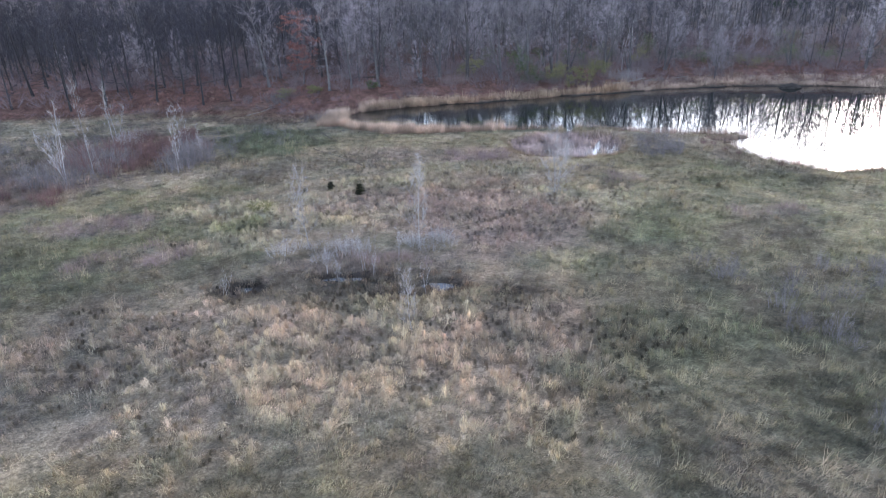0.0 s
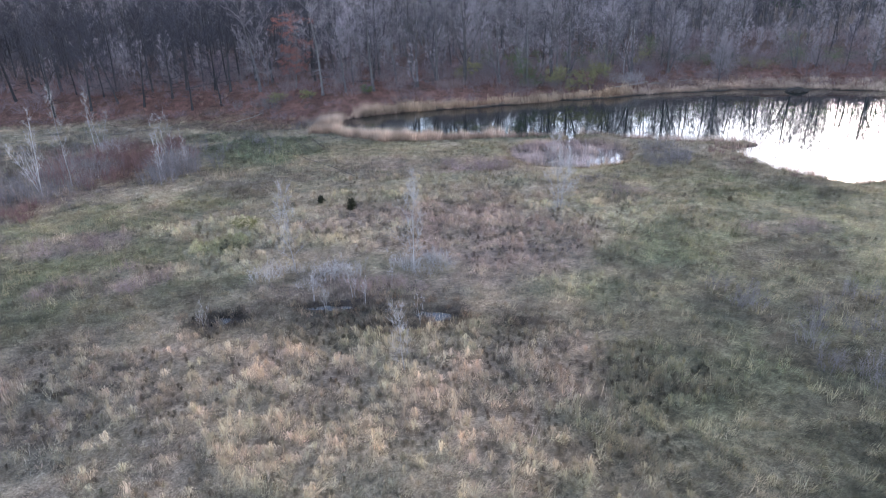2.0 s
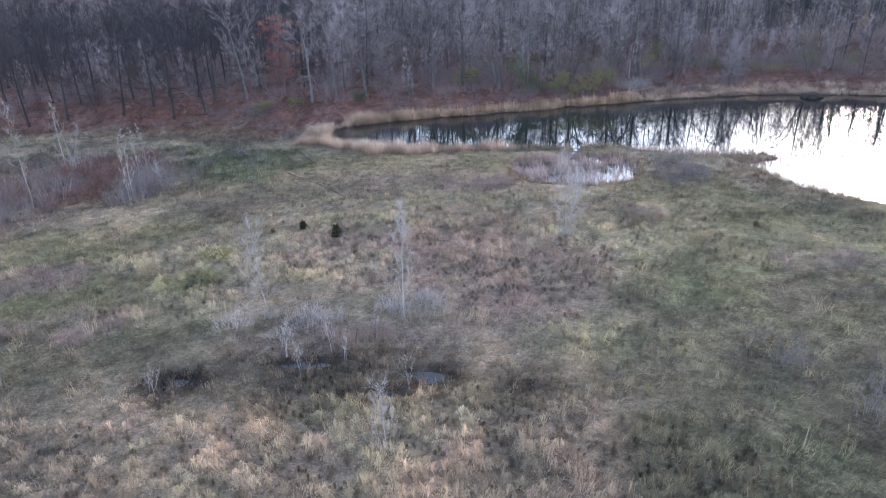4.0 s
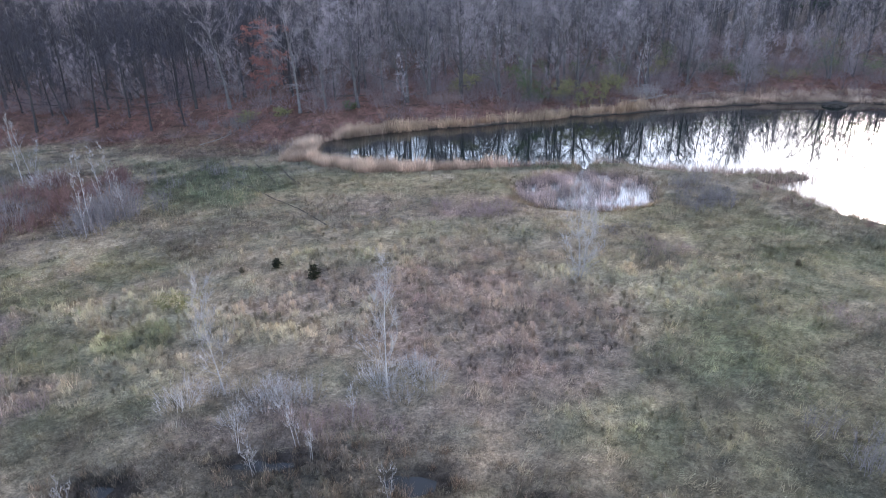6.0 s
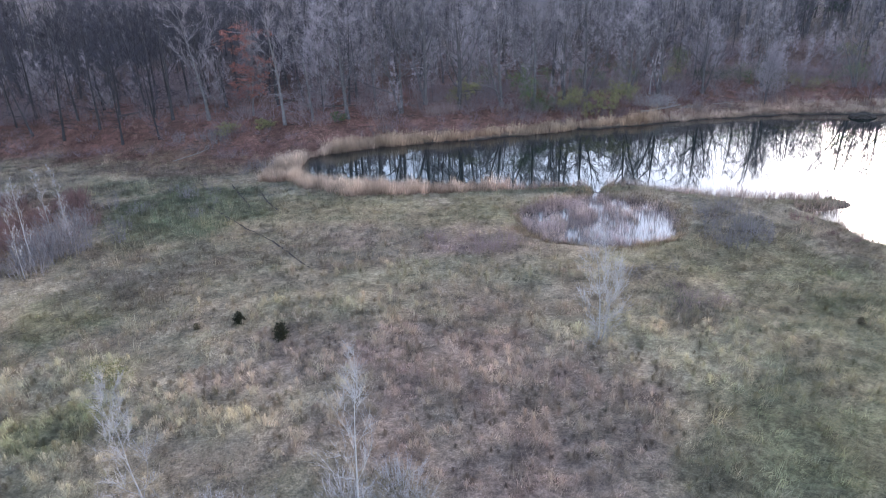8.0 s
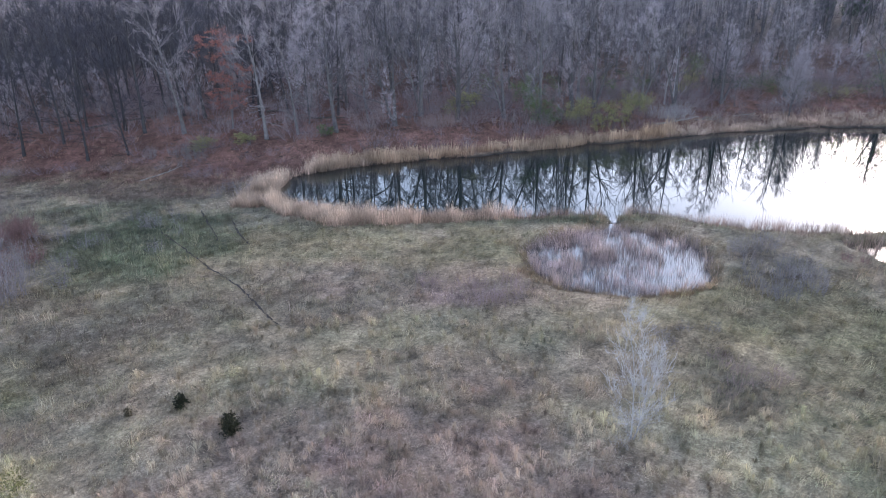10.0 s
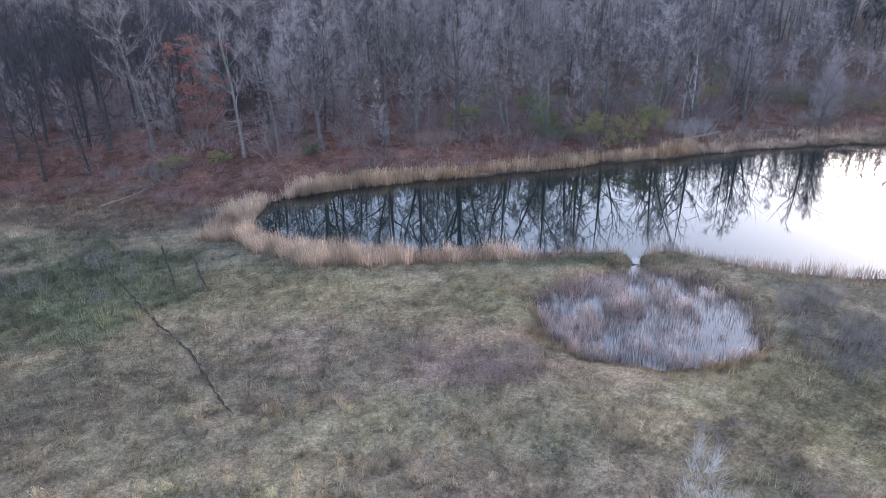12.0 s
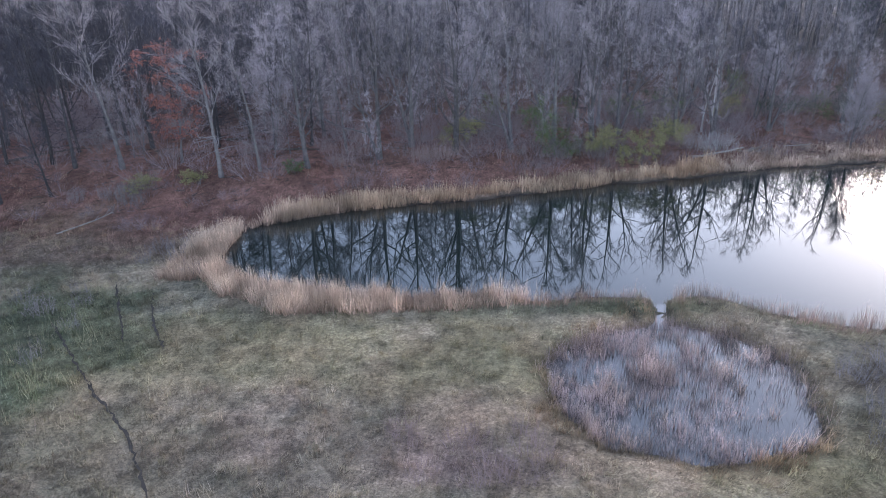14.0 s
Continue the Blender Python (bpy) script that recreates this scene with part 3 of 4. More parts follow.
# ---- water ----
def water_sheet(name, x0, x1, y0, y1, z, mat, label):
    bm = bmesh.new()
    bmesh.ops.create_grid(bm, x_segments=8, y_segments=8, size=1)
    for v in bm.verts:
        v.co = ((x0 + x1) / 2 + v.co.x * (x1 - x0) / 2, (y0 + y1) / 2 + v.co.y * (y1 - y0) / 2, z)
    me = bpy.data.meshes.new(name)
    bm.to_mesh(me)
    bm.free()
    me.materials.append(mat)
    return tagged(new(name, me), label, "water", kind="structure")


water_sheet("water_pond", -18, 200, 48, 124, 0.0, M_WATER, "still open pond water mirroring bare trees and bright sky")
water_sheet("water_pool", 6.8, 22.4, 70.8, 87.8, 0.012, M_SHALLOW, "round shallow pool of still water full of dead cattails")


def puddle(cx, cy, rx, ry):
    z = float(land(np.array([cx]), np.array([cy]))[0]) + 0.06
    bm = bmesh.new()
    ring = [bm.verts.new((cx + math.cos(a) * rx * 1.5, cy + math.sin(a) * ry * 1.5, z)) for a in [2 * math.pi * k / 32 for k in range(32)]]
    bm.faces.new(ring)
    me = bpy.data.meshes.new("puddle")
    bm.to_mesh(me)
    bm.free()
    me.materials.append(M_PUDDLE)
    tagged(new("puddle", me), "dark shallow puddle among wet meadow tussocks", "puddle", "puddles in the meadow")


for _p in PUDDLES:
    puddle(*_p)


# ---- meadow grass ----
def scatter(rng, n, x0, x1, y0, y1):
    return rng.uniform(x0, x1, n), rng.uniform(y0, y1, n)


def dry_land(x, y):
    return (pond_depth(x, y) < 0.1) & (pool_depth(x, y) < 0.55 * vnoise(x, y, 0.8, 36) - 0.1) & (puddle_depth(x, y) < 0.05 + 0.7 * (vnoise(x, y, 0.45, 35) > 0.45)) & (trail_near(x, y) > 0.05 + 0.2 * vnoise(x, y, 1.7, 39))


def in_view(x, y, y_from=4):
    """The stretch of the meadow along the flight line."""
    return (np.abs(x - 1.5) < 14 + 0.74 * np.maximum(y - y_from, 0))


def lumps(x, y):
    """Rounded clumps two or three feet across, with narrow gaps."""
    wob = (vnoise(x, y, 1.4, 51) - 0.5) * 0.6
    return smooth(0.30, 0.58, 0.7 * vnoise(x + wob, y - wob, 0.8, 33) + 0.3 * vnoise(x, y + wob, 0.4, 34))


def tussock_share(x, y):
    """How much of the cover is pale tussock."""
    w = np.zeros(len(x))
    for p in PATCHES:
        if p[0] in ("tan", "straw", "pink"):
            w = np.maximum(w, patch_weight(p, x, y))
    return w


def meadow(name, seed, n, area, per, radius, tall, width, bend, label, keep=None, lighten=0.94, bias=(0.0, 0.0), laid=0.42, edge=3):
    rng = np.random.default_rng(seed)
    x, y = scatter(rng, n, *area)
    ok = dry_land(x, y) & in_view(x, y) & (y - far_y(x) < edge)
    if keep is not None:
        ok &= keep(x, y, rng)
    x, y = x[ok], y[ok]
    c, high = cover(x, y)
    # humps of tall pale leaves; the lower gaps have shade put into the tint
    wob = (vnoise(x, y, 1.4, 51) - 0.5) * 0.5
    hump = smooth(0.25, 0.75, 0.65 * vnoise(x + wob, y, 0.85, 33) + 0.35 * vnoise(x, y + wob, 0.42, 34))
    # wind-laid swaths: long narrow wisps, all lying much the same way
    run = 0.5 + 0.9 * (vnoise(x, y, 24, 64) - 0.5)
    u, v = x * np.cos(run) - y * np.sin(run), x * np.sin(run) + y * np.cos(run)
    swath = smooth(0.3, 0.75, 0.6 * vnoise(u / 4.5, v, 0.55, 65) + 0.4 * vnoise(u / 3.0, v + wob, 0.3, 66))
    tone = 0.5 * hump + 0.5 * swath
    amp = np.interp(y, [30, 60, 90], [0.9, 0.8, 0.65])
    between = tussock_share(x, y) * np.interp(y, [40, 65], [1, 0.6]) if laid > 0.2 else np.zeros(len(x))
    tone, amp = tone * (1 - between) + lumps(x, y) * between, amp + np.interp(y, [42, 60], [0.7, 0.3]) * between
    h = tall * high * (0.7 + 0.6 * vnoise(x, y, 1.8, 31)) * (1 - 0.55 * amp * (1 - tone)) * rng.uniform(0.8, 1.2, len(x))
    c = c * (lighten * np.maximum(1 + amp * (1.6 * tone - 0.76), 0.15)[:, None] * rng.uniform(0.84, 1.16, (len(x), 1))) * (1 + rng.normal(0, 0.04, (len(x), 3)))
    h = h * (1 - 0.25 * between)     # short growth between the tussocks
    # pale wisps laid over the greener growth
    wisp = (smooth(0.62, 0.95, swath) * smooth(0.35, 0.65, vnoise(x, y, 7, 72)) * 0.45 * (1 - between))[:, None]
    c = c * (1 - wisp) + np.array(SOILS["straw"]) * 0.95 * wisp
    lay = run - 1.2 + 2.6 * (vnoise(x, y, 1.3, 37) - 0.5)
    flat = laid * (0.5 + 1.0 * vnoise(x, y, 3.2, 38))
    way = (np.repeat(np.cos(lay) * flat + bias[0], per), np.repeat(np.sin(lay) * flat + bias[1], per))
    v, f, t = tufts(rng, x, y, per, radius, h, c, width, bend, bias=way)
    ob = new(name, mesh_from(name, v, f, M_GRASS, t))
    return tagged(ob, label, "grass", kind="stuff")


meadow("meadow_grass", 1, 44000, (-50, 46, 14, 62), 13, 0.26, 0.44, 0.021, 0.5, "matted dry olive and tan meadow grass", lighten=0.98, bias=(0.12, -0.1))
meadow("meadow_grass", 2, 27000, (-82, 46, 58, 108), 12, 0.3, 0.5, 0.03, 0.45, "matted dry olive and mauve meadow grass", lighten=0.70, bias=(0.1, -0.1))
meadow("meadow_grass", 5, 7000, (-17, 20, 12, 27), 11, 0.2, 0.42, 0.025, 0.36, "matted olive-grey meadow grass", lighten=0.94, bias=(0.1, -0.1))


def tussocky(x, y, rng):
    return rng.uniform(0, 1, len(x)) < tussock_share(x, y)


def tussock_field(name, seed, cell, area, per, radius, tall, width, keep, lighten, label, gap_shade=0.8):
    """Tussocks set about one to a cell, with gaps whose shade is tinted in."""
    rng = np.random.default_rng(seed)
    u, v = np.meshgrid(np.arange(area[0], area[1], cell), np.arange(area[2], area[3], cell))
    x = u.ravel() + rng.uniform(-0.45, 0.45, u.size) * cell
    y = v.ravel() + rng.uniform(-0.45, 0.45, v.size) * cell
    ok = dry_land(x, y) & in_view(x, y) & (y - far_y(x) < 2) & keep(x, y, rng)
    x, y = x[ok], y[ok]
    c, high = cover(x, y)
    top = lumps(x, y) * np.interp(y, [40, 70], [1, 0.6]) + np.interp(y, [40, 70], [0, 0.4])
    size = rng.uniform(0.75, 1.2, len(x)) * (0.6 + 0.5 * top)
    # leaves low between the clumps are tinted darker, as shade
    c = c * ((1.15 - gap_shade * (1 - top)) * np.interp(y, [40, 50], [1, 0.85]))[:, None]
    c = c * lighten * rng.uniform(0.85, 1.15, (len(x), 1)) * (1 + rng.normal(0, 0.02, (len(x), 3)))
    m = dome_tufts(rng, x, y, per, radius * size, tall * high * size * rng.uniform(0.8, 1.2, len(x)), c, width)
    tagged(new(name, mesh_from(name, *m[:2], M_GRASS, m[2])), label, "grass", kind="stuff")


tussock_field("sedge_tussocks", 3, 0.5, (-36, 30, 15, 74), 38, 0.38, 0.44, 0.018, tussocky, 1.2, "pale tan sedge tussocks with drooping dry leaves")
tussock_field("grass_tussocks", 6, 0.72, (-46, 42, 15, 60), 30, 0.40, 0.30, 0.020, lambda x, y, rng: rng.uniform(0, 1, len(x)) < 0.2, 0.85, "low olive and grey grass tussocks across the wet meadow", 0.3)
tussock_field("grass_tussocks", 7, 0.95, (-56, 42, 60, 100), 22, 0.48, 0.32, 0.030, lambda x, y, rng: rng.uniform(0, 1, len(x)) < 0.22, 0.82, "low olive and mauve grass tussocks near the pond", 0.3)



def weedy(x, y, rng):
    w = np.zeros(len(x))
    for p in PATCHES:
        if p[0] in ("mauve", "dusky", "rust", "deep", "fern"):
            w = np.maximum(w, patch_weight(p, x, y))
    return rng.uniform(0, 1, len(x)) < w + 0.05


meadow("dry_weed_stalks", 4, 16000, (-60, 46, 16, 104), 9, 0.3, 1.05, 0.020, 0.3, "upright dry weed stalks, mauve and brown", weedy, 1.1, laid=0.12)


meadow("dead_bracken_and_stalks", 8, 16000, (-70, 75, 98, 128), 8, 0.3, 0.6, 0.03, 0.5, "brown dead stalks and leaf litter along the wood's edge",
       lambda x, y, rng: (y - far_y(x) > -6) & (rng.uniform(0, 1, len(x)) < 0.8), 1.2, edge=9)


# ---- cattails ----
def cattails(name, seed, n, area, keep, per, tall, tint, label, width=0.035, bend=0.28, radius=0.3, ground=None):
    rng = np.random.default_rng(seed)
    x, y = scatter(rng, n, *area)
    ok = keep(x, y, rng)
    x, y = x[ok], y[ok]
    # shorter leaves between clumps, with the shade there put into their tint
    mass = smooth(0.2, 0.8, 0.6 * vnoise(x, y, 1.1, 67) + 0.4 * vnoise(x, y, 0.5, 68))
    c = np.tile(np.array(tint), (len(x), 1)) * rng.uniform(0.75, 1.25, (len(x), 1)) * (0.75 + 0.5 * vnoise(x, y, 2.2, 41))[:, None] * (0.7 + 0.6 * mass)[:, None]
    c = c + (vnoise(x, y, 6, 42) - 0.5)[:, None] * np.array([0.06, 0.0, -0.02])
    h = tall * (0.7 + 0.5 * vnoise(x, y, 2.6, 43)) * (0.72 + 0.5 * mass) * rng.uniform(0.75, 1.25, len(x))
    v, f, t = tufts(rng, x, y, per, radius, h, np.maximum(c, 0.02), width, bend, ground=ground)
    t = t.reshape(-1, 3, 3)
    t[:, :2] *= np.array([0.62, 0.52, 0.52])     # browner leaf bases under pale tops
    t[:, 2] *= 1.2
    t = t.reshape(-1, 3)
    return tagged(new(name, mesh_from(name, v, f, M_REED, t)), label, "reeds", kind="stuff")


def far_belt(x, y, rng):
    d = y - far_y(x)
    return (x > -13) & (np.abs(d - 0.7 - np.interp(x, [28, 38], [0, 1.3])) < np.interp(x, [28, 38], [0.6, 1.7]) + 1.1 * vnoise(x, y, 4, 44)) & (x < 110)


def left_belt(x, y, rng):
    s = pond_depth(x, y)
    return (rng.uniform(0, 1, len(x)) < np.interp(x, [-2, 10], [1, 0])) & (s > -np.interp(x, [-12, -4, 8], [2.4, 1.5, 1.0]) * np.interp(y, [97, 104], [1.3, 0.5]) - 1.1 * vnoise(x, y, 4, 45)) & (s < 0.7) & (y < far_y(x) + np.interp(x, [-17, -12], [-1.0, 1.5]))


def near_belt(x, y, rng):
    s = pond_depth(x, y)
    thin = np.interp(x, [-4, 8, 13, 30, 36, 60], [0.95, 0.85, 0.8, 0.75, 0.4, 0.35])
    return (x > -4) & (pool_depth(x, y) < -0.1) & (s > -1.4) & (s < np.interp(x, [15, 22, 38, 45], [1.0, 2.2, 1.8, 1.0])) & (y < 100) & (rng.uniform(0, 1, len(x)) < thin)


def pool_reeds(x, y, rng):
    s = pool_depth(x, y)
    clump = vnoise(x, y, 1.6, 46) * 0.7 + vnoise(x, y, 0.7, 47) * 0.3
    side = smooth(5.5, -3, x - SMALL[0])
    return (s > 0.05) & (y < 85.3) & (rng.uniform(0, 1, len(x)) < smooth(0.14, 0.72, clump) * (0.22 + 0.78 * side))


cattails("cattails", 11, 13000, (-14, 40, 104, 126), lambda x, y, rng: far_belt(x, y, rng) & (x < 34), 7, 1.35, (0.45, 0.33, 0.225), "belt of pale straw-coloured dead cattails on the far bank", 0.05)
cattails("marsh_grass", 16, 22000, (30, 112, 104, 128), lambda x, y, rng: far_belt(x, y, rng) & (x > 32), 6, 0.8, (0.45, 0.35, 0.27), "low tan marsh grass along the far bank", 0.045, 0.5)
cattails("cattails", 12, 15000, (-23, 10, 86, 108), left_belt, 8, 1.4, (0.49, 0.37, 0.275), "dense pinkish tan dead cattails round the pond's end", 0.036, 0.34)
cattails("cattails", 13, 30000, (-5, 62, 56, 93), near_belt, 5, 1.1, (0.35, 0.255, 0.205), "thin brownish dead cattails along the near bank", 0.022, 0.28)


def shore_strip(x, y, rng):
    """Along the side bank, where the pond widens."""
    d = np.full(np.shape(x), 99.0)
    line = ((31, 86.5), (35.3, 82.6), (36, 73.5), (40.7, 64), (45, 62), (62, 56.5))
    for (ax, ay), (bx, by) in zip(line, line[1:]):
        t = np.clip(((x - ax) * (bx - ax) + (y - ay) * (by - ay)) / ((bx - ax) ** 2 + (by - ay) ** 2), 0, 1)
        d = np.minimum(d, np.hypot(x - ax - t * (bx - ax), y - ay - t * (by - ay)))
    return d < 0.7 + 1.3 * vnoise(x, y, 2.5, 49)


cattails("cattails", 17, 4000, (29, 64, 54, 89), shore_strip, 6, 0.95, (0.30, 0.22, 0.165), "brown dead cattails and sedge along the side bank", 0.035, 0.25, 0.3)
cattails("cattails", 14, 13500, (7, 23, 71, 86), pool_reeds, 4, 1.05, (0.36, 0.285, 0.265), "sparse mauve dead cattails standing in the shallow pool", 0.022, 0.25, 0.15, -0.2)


def pool_clumps(x, y, rng):
    s = pool_depth(x, y)
    clump = vnoise(x, y, 1.3, 48) * 0.65 + vnoise(x, y, 0.5, 50) * 0.35
    rim = smooth(1.0, 0.2, s)
    return (s > -0.15) & (y < 85.3) & (rng.uniform(0, 1, len(x)) < np.maximum(smooth(0.5, 0.68, clump), 0.6 * rim))


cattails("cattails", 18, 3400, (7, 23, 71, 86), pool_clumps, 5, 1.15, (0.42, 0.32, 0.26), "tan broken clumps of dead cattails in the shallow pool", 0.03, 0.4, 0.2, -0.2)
cattails("cattails", 19, 3000, (7, 23, 71, 86), pool_clumps, 5, 1.0, (0.06, 0.048, 0.047), "dark wet rotting stems among reeds in the shallow pool", 0.028, 0.3, 0.2, -0.2)
cattails("wet_sedge", 21, 3600, (-17, 6, 34.8, 41), lambda x, y, rng: (puddle_depth(x, y) > -1.2) & (vnoise(x, y, 0.5, 74) > 0.55), 6, 0.5, (0.21, 0.165, 0.115),
         "broken brown sedge standing through dark wet muck", 0.018, 0.45, 0.15)
cattails("sedge_rim", 20, 9000, (5, 25, 69, 88), lambda x, y, rng: (pool_depth(x, y) > -1.3 * vnoise(x, y, 1.4, 71) - 0.15) & (pool_depth(x, y) < 0.35) & (pond_depth(x, y) < -0.4), 6, 0.45, (0.28, 0.21, 0.13),
         "rusty olive sedge fringing the round pool", 0.024, 0.5, 0.2)
cattails("cattails", 15, 26, (41.3, 43.2, 81.8, 82.8), lambda x, y, rng: np.hypot((x - 42.2) / 0.9, (y - 82.3) / 0.4) < 1, 8, 0.7, (0.30, 0.25, 0.18), "small tuft of dead reeds standing in open water", 0.035, 0.3, 0.2, -0.1)


# ---- shrubs in the meadow ----
SHRUB = {
    "grey": [shrub_meshes(900 + k, 1.6, 2.8, 24, 11, M_BRUSH, 0.016) for k in range(3)],
    "mauve": [shrub_meshes(920 + k, 1.1, 2.6, 36, 8, M_MAUVE, 0.013) for k in range(2)],
    "red": [shrub_meshes(940 + k, 1.8, 2.6, 40, 10, M_REDSTEM) for k in range(3)],
    "pale": [shrub_meshes(960 + k, 1.3, 3.6, 42, 11, M_PALETWIG, 0.013, 0.9) for k in range(2)],
}
SHRUB_LABEL = {
    "grey": "bare grey-stemmed thicket shrub in rough meadow grass", "mauve": "low mauve-brown bare shrub in dry grass",
    "red": "bare red-brown stemmed shrub at the meadow edge", "pale": "pale grey twiggy low shrub in the meadow",
}
_rs = random.Random(5)


def shrubs(kind, n, cx, cy, rx, ry, turn=0, lo=0.7, hi=1.2):
    for _ in range(n):
        a, r = _rs.uniform(0, 6.28), math.sqrt(_rs.random())
        u, v = r * math.cos(a) * rx, r * math.sin(a) * ry
        t = radians(turn)
        x, y = cx + u * math.cos(t) - v * math.sin(t), cy + u * math.sin(t) + v * math.cos(t)
        if pond_depth(np.array([x]), np.array([y]))[0] > -1 or pool_depth(np.array([x]), np.array([y]))[0] > -1:
            continue
        thing("shrub", _rs.choice(SHRUB[kind]), at_ground(x, y, _rs.uniform(0, 360), _rs.uniform(lo, hi)), SHRUB_LABEL[kind], "shrub", "meadow shrubs")


shrubs("red", 46, -39, 77, 8.5, 11, 0, 0.7, 1.3)
shrubs("red", 12, -42, 58, 5, 5, 0, 0.6, 1.0)
shrubs("grey", 24, -52, 74, 11, 15, 0, 0.7, 1.3)
shrubs("grey", 12, -42, 66, 4, 4, 0, 1.0, 1.8)
shrubs("pale", 5, -45, 86, 4, 4, 0, 1.0, 1.5)
shrubs("grey", 9, -41, 73, 3, 7, 0, 1.3, 2.1)
shrubs("grey", 9, -31, 72, 1.8, 4, 0, 1.3, 2.0)
shrubs("grey", 6, -31.7, 110, 3, 1, 0, 0.8, 1.2)
shrubs("grey", 10, -32, 75, 2.5, 5, 0, 1.2, 1.9)
shrubs("mauve", 14, -46, 62, 7, 7, 0, 0.7, 1.1)
shrubs("grey", 14, -31, 79, 5, 8, 20)
shrubs("grey", 10, -18, 98, 5, 5)
shrubs("grey", 8, -24, 86, 7, 5, 0, 0.6, 0.9)
shrubs("grey", 20, 25.5, 75, 2.6, 5.5, -20, 0.7, 1.05)
shrubs("grey", 6, 30, 84.5, 4, 1.2, -15, 0.6, 0.9)
shrubs("red", 5, 34, 70, 2.5, 8, 15, 0.4, 0.6)
shrubs("mauve", 15, 3.2, 72.8, 4.2, 2.0, -8, 0.8, 1.1)
shrubs("mauve", 7, 17, 61.5, 2.6, 2.2, 0, 0.6, 0.9)
shrubs("grey", 5, 16, 66, 2.2, 1.2, 0, 0.35, 0.55)
shrubs("grey", 12, 24, 35.5, 6, 3.2, 20, 0.6, 0.95)
shrubs("grey", 9, 21, 26, 3.4, 6, 0, 0.6, 0.95)
shrubs("grey", 4, 19, 39, 2.5, 2, 0, 0.6, 0.9)
shrubs("mauve", 7, 27, 51, 4, 1.5, 0, 0.6, 0.9)
shrubs("mauve", 9, -31, 51, 5, 2, 5, 0.7, 1.0)
shrubs("mauve", 9, -24, 43.5, 5, 2.4, 15, 0.7, 1.0)
shrubs("pale", 9, -2, 45.0, 2.2, 2.0, 0, 0.5, 0.95)
shrubs("pale", 11, -9.5, 43.6, 3.6, 1.8, 0, 0.6, 1.0)
shrubs("mauve", 8, -6, 41.5, 4.5, 1.3, 0, 0.7, 1.0)
shrubs("pale", 5, 10.4, 57.2, 1.6, 1.4, 0, 0.4, 0.6)


# ---- pale saplings ----
SAPLING = [tree_meshes(300 + k, 7.0, 0.046, 0.10, 20, 0.27, 7, M_PALE, M_PALETWIG, 1 + (k == 0), 0.42, 0.75, 0.013) for k in range(4)]
THIN = [tree_meshes(340 + k, 8.0, 0.05, 0.22, 13, 0.15, 4, M_PALE, M_PALETWIG, 1 + (k == 1), 0.5, 0.6, 0.011) for k in range(3)]
SLIP = [tree_meshes(320 + k, 3.0, 0.022, 0.25, 7, 0.20, 2, M_PALE, M_PALETWIG, 2 + k % 2, 0.45, 0.4, 0.009) for k in range(3)]


def sapling(x, y, h, k, turn=0):
    if x < -25:
        thing("sapling", THIN[k % 3], at_ground(x, y, turn, h / 8.0), "tall thin pale sapling over grey and red thicket", "tree", "pale saplings")
    elif h > 4:
        thing("sapling", SAPLING[k % 4], at_ground(x, y, turn, h / 7.0), "slender pale-barked bare sapling in meadow grass", "tree", "pale saplings")
    else:
        thing("sapling", SLIP[k % 3], at_ground(x, y, turn, h / 3.0), "thin pale bare young stems beside wet meadow puddles", "tree", "pale saplings")


for _k, (_x0, _y0, _h) in enumerate([(10.1, 57.0, 7.0), (-10.8, 44.8, 6.4), (-2.3, 44.6, 7.0), (-2.3, 31.8, 4.2), (-40.5, 64.4, 8.8), (-40.2, 69, 10.5), (-31, 71, 7.5)]):
    sapling(_x0, _y0, _h, _k, 70 * _k)
for _k, (_x0, _y0, _h) in enumerate([(-46, 87, 7.6), (-33.5, 80, 6), (-30.2, 68.4, 5.7), (-43, 68, 7), (-45, 84, 8.5), (-33, 77, 6.5), (-29.5, 74, 5)]):
    sapling(_x0, _y0, _h, _k + 1, 50 * _k + 20)
for _k, (_x0, _y0, _h) in enumerate([(-6.1, 40.2, 3.0), (-7.6, 38.5, 2.4), (-3.7, 41.9, 2.6), (-5.2, 39.4, 2.2), (-14.6, 36.6, 2.0), (-1.6, 36.6, 2.2), (-8.6, 40.0, 2.8)]):
    sapling(_x0, _y0, _h, _k, 40 * _k + 5)


# ---- small evergreens in the meadow ----
def juniper(x, y, h, seed, tones=((0.018, 0.022, 0.010), (0.028, 0.032, 0.012), (0.022, 0.020, 0.010)), label="small dark green juniper bush in dry meadow grass"):
    core = Stems(seed)
    core.tube([Vector((0, 0, 0)), Vector((0, 0.02, h * 0.5)), Vector((0.02, 0, h * 0.9))], [0.04, 0.03, 0.01], 5)
    blobs = [(r * math.cos(a) * 0.22 * h, r * math.sin(a) * 0.22 * h, h * z, h * w, h * 0.2)
             for z, w, r, a in [(0.2, 0.34, 0.6, 0), (0.22, 0.34, 0.6, 2.1), (0.22, 0.34, 0.6, 4.2), (0.42, 0.34, 0.4, 1), (0.45, 0.34, 0.4, 4), (0.62, 0.27, 0.2, 2.5), (0.74, 0.22, 0, 0)]]
    leaves = leaf_cloud(seed, blobs, 3600, 0.036, tones)
    thing("juniper", [("trunk", core.mesh("trunk", M_STICK)), ("foliage", leaves)], at_ground(x, y), label, "bush", "junipers in the meadow")


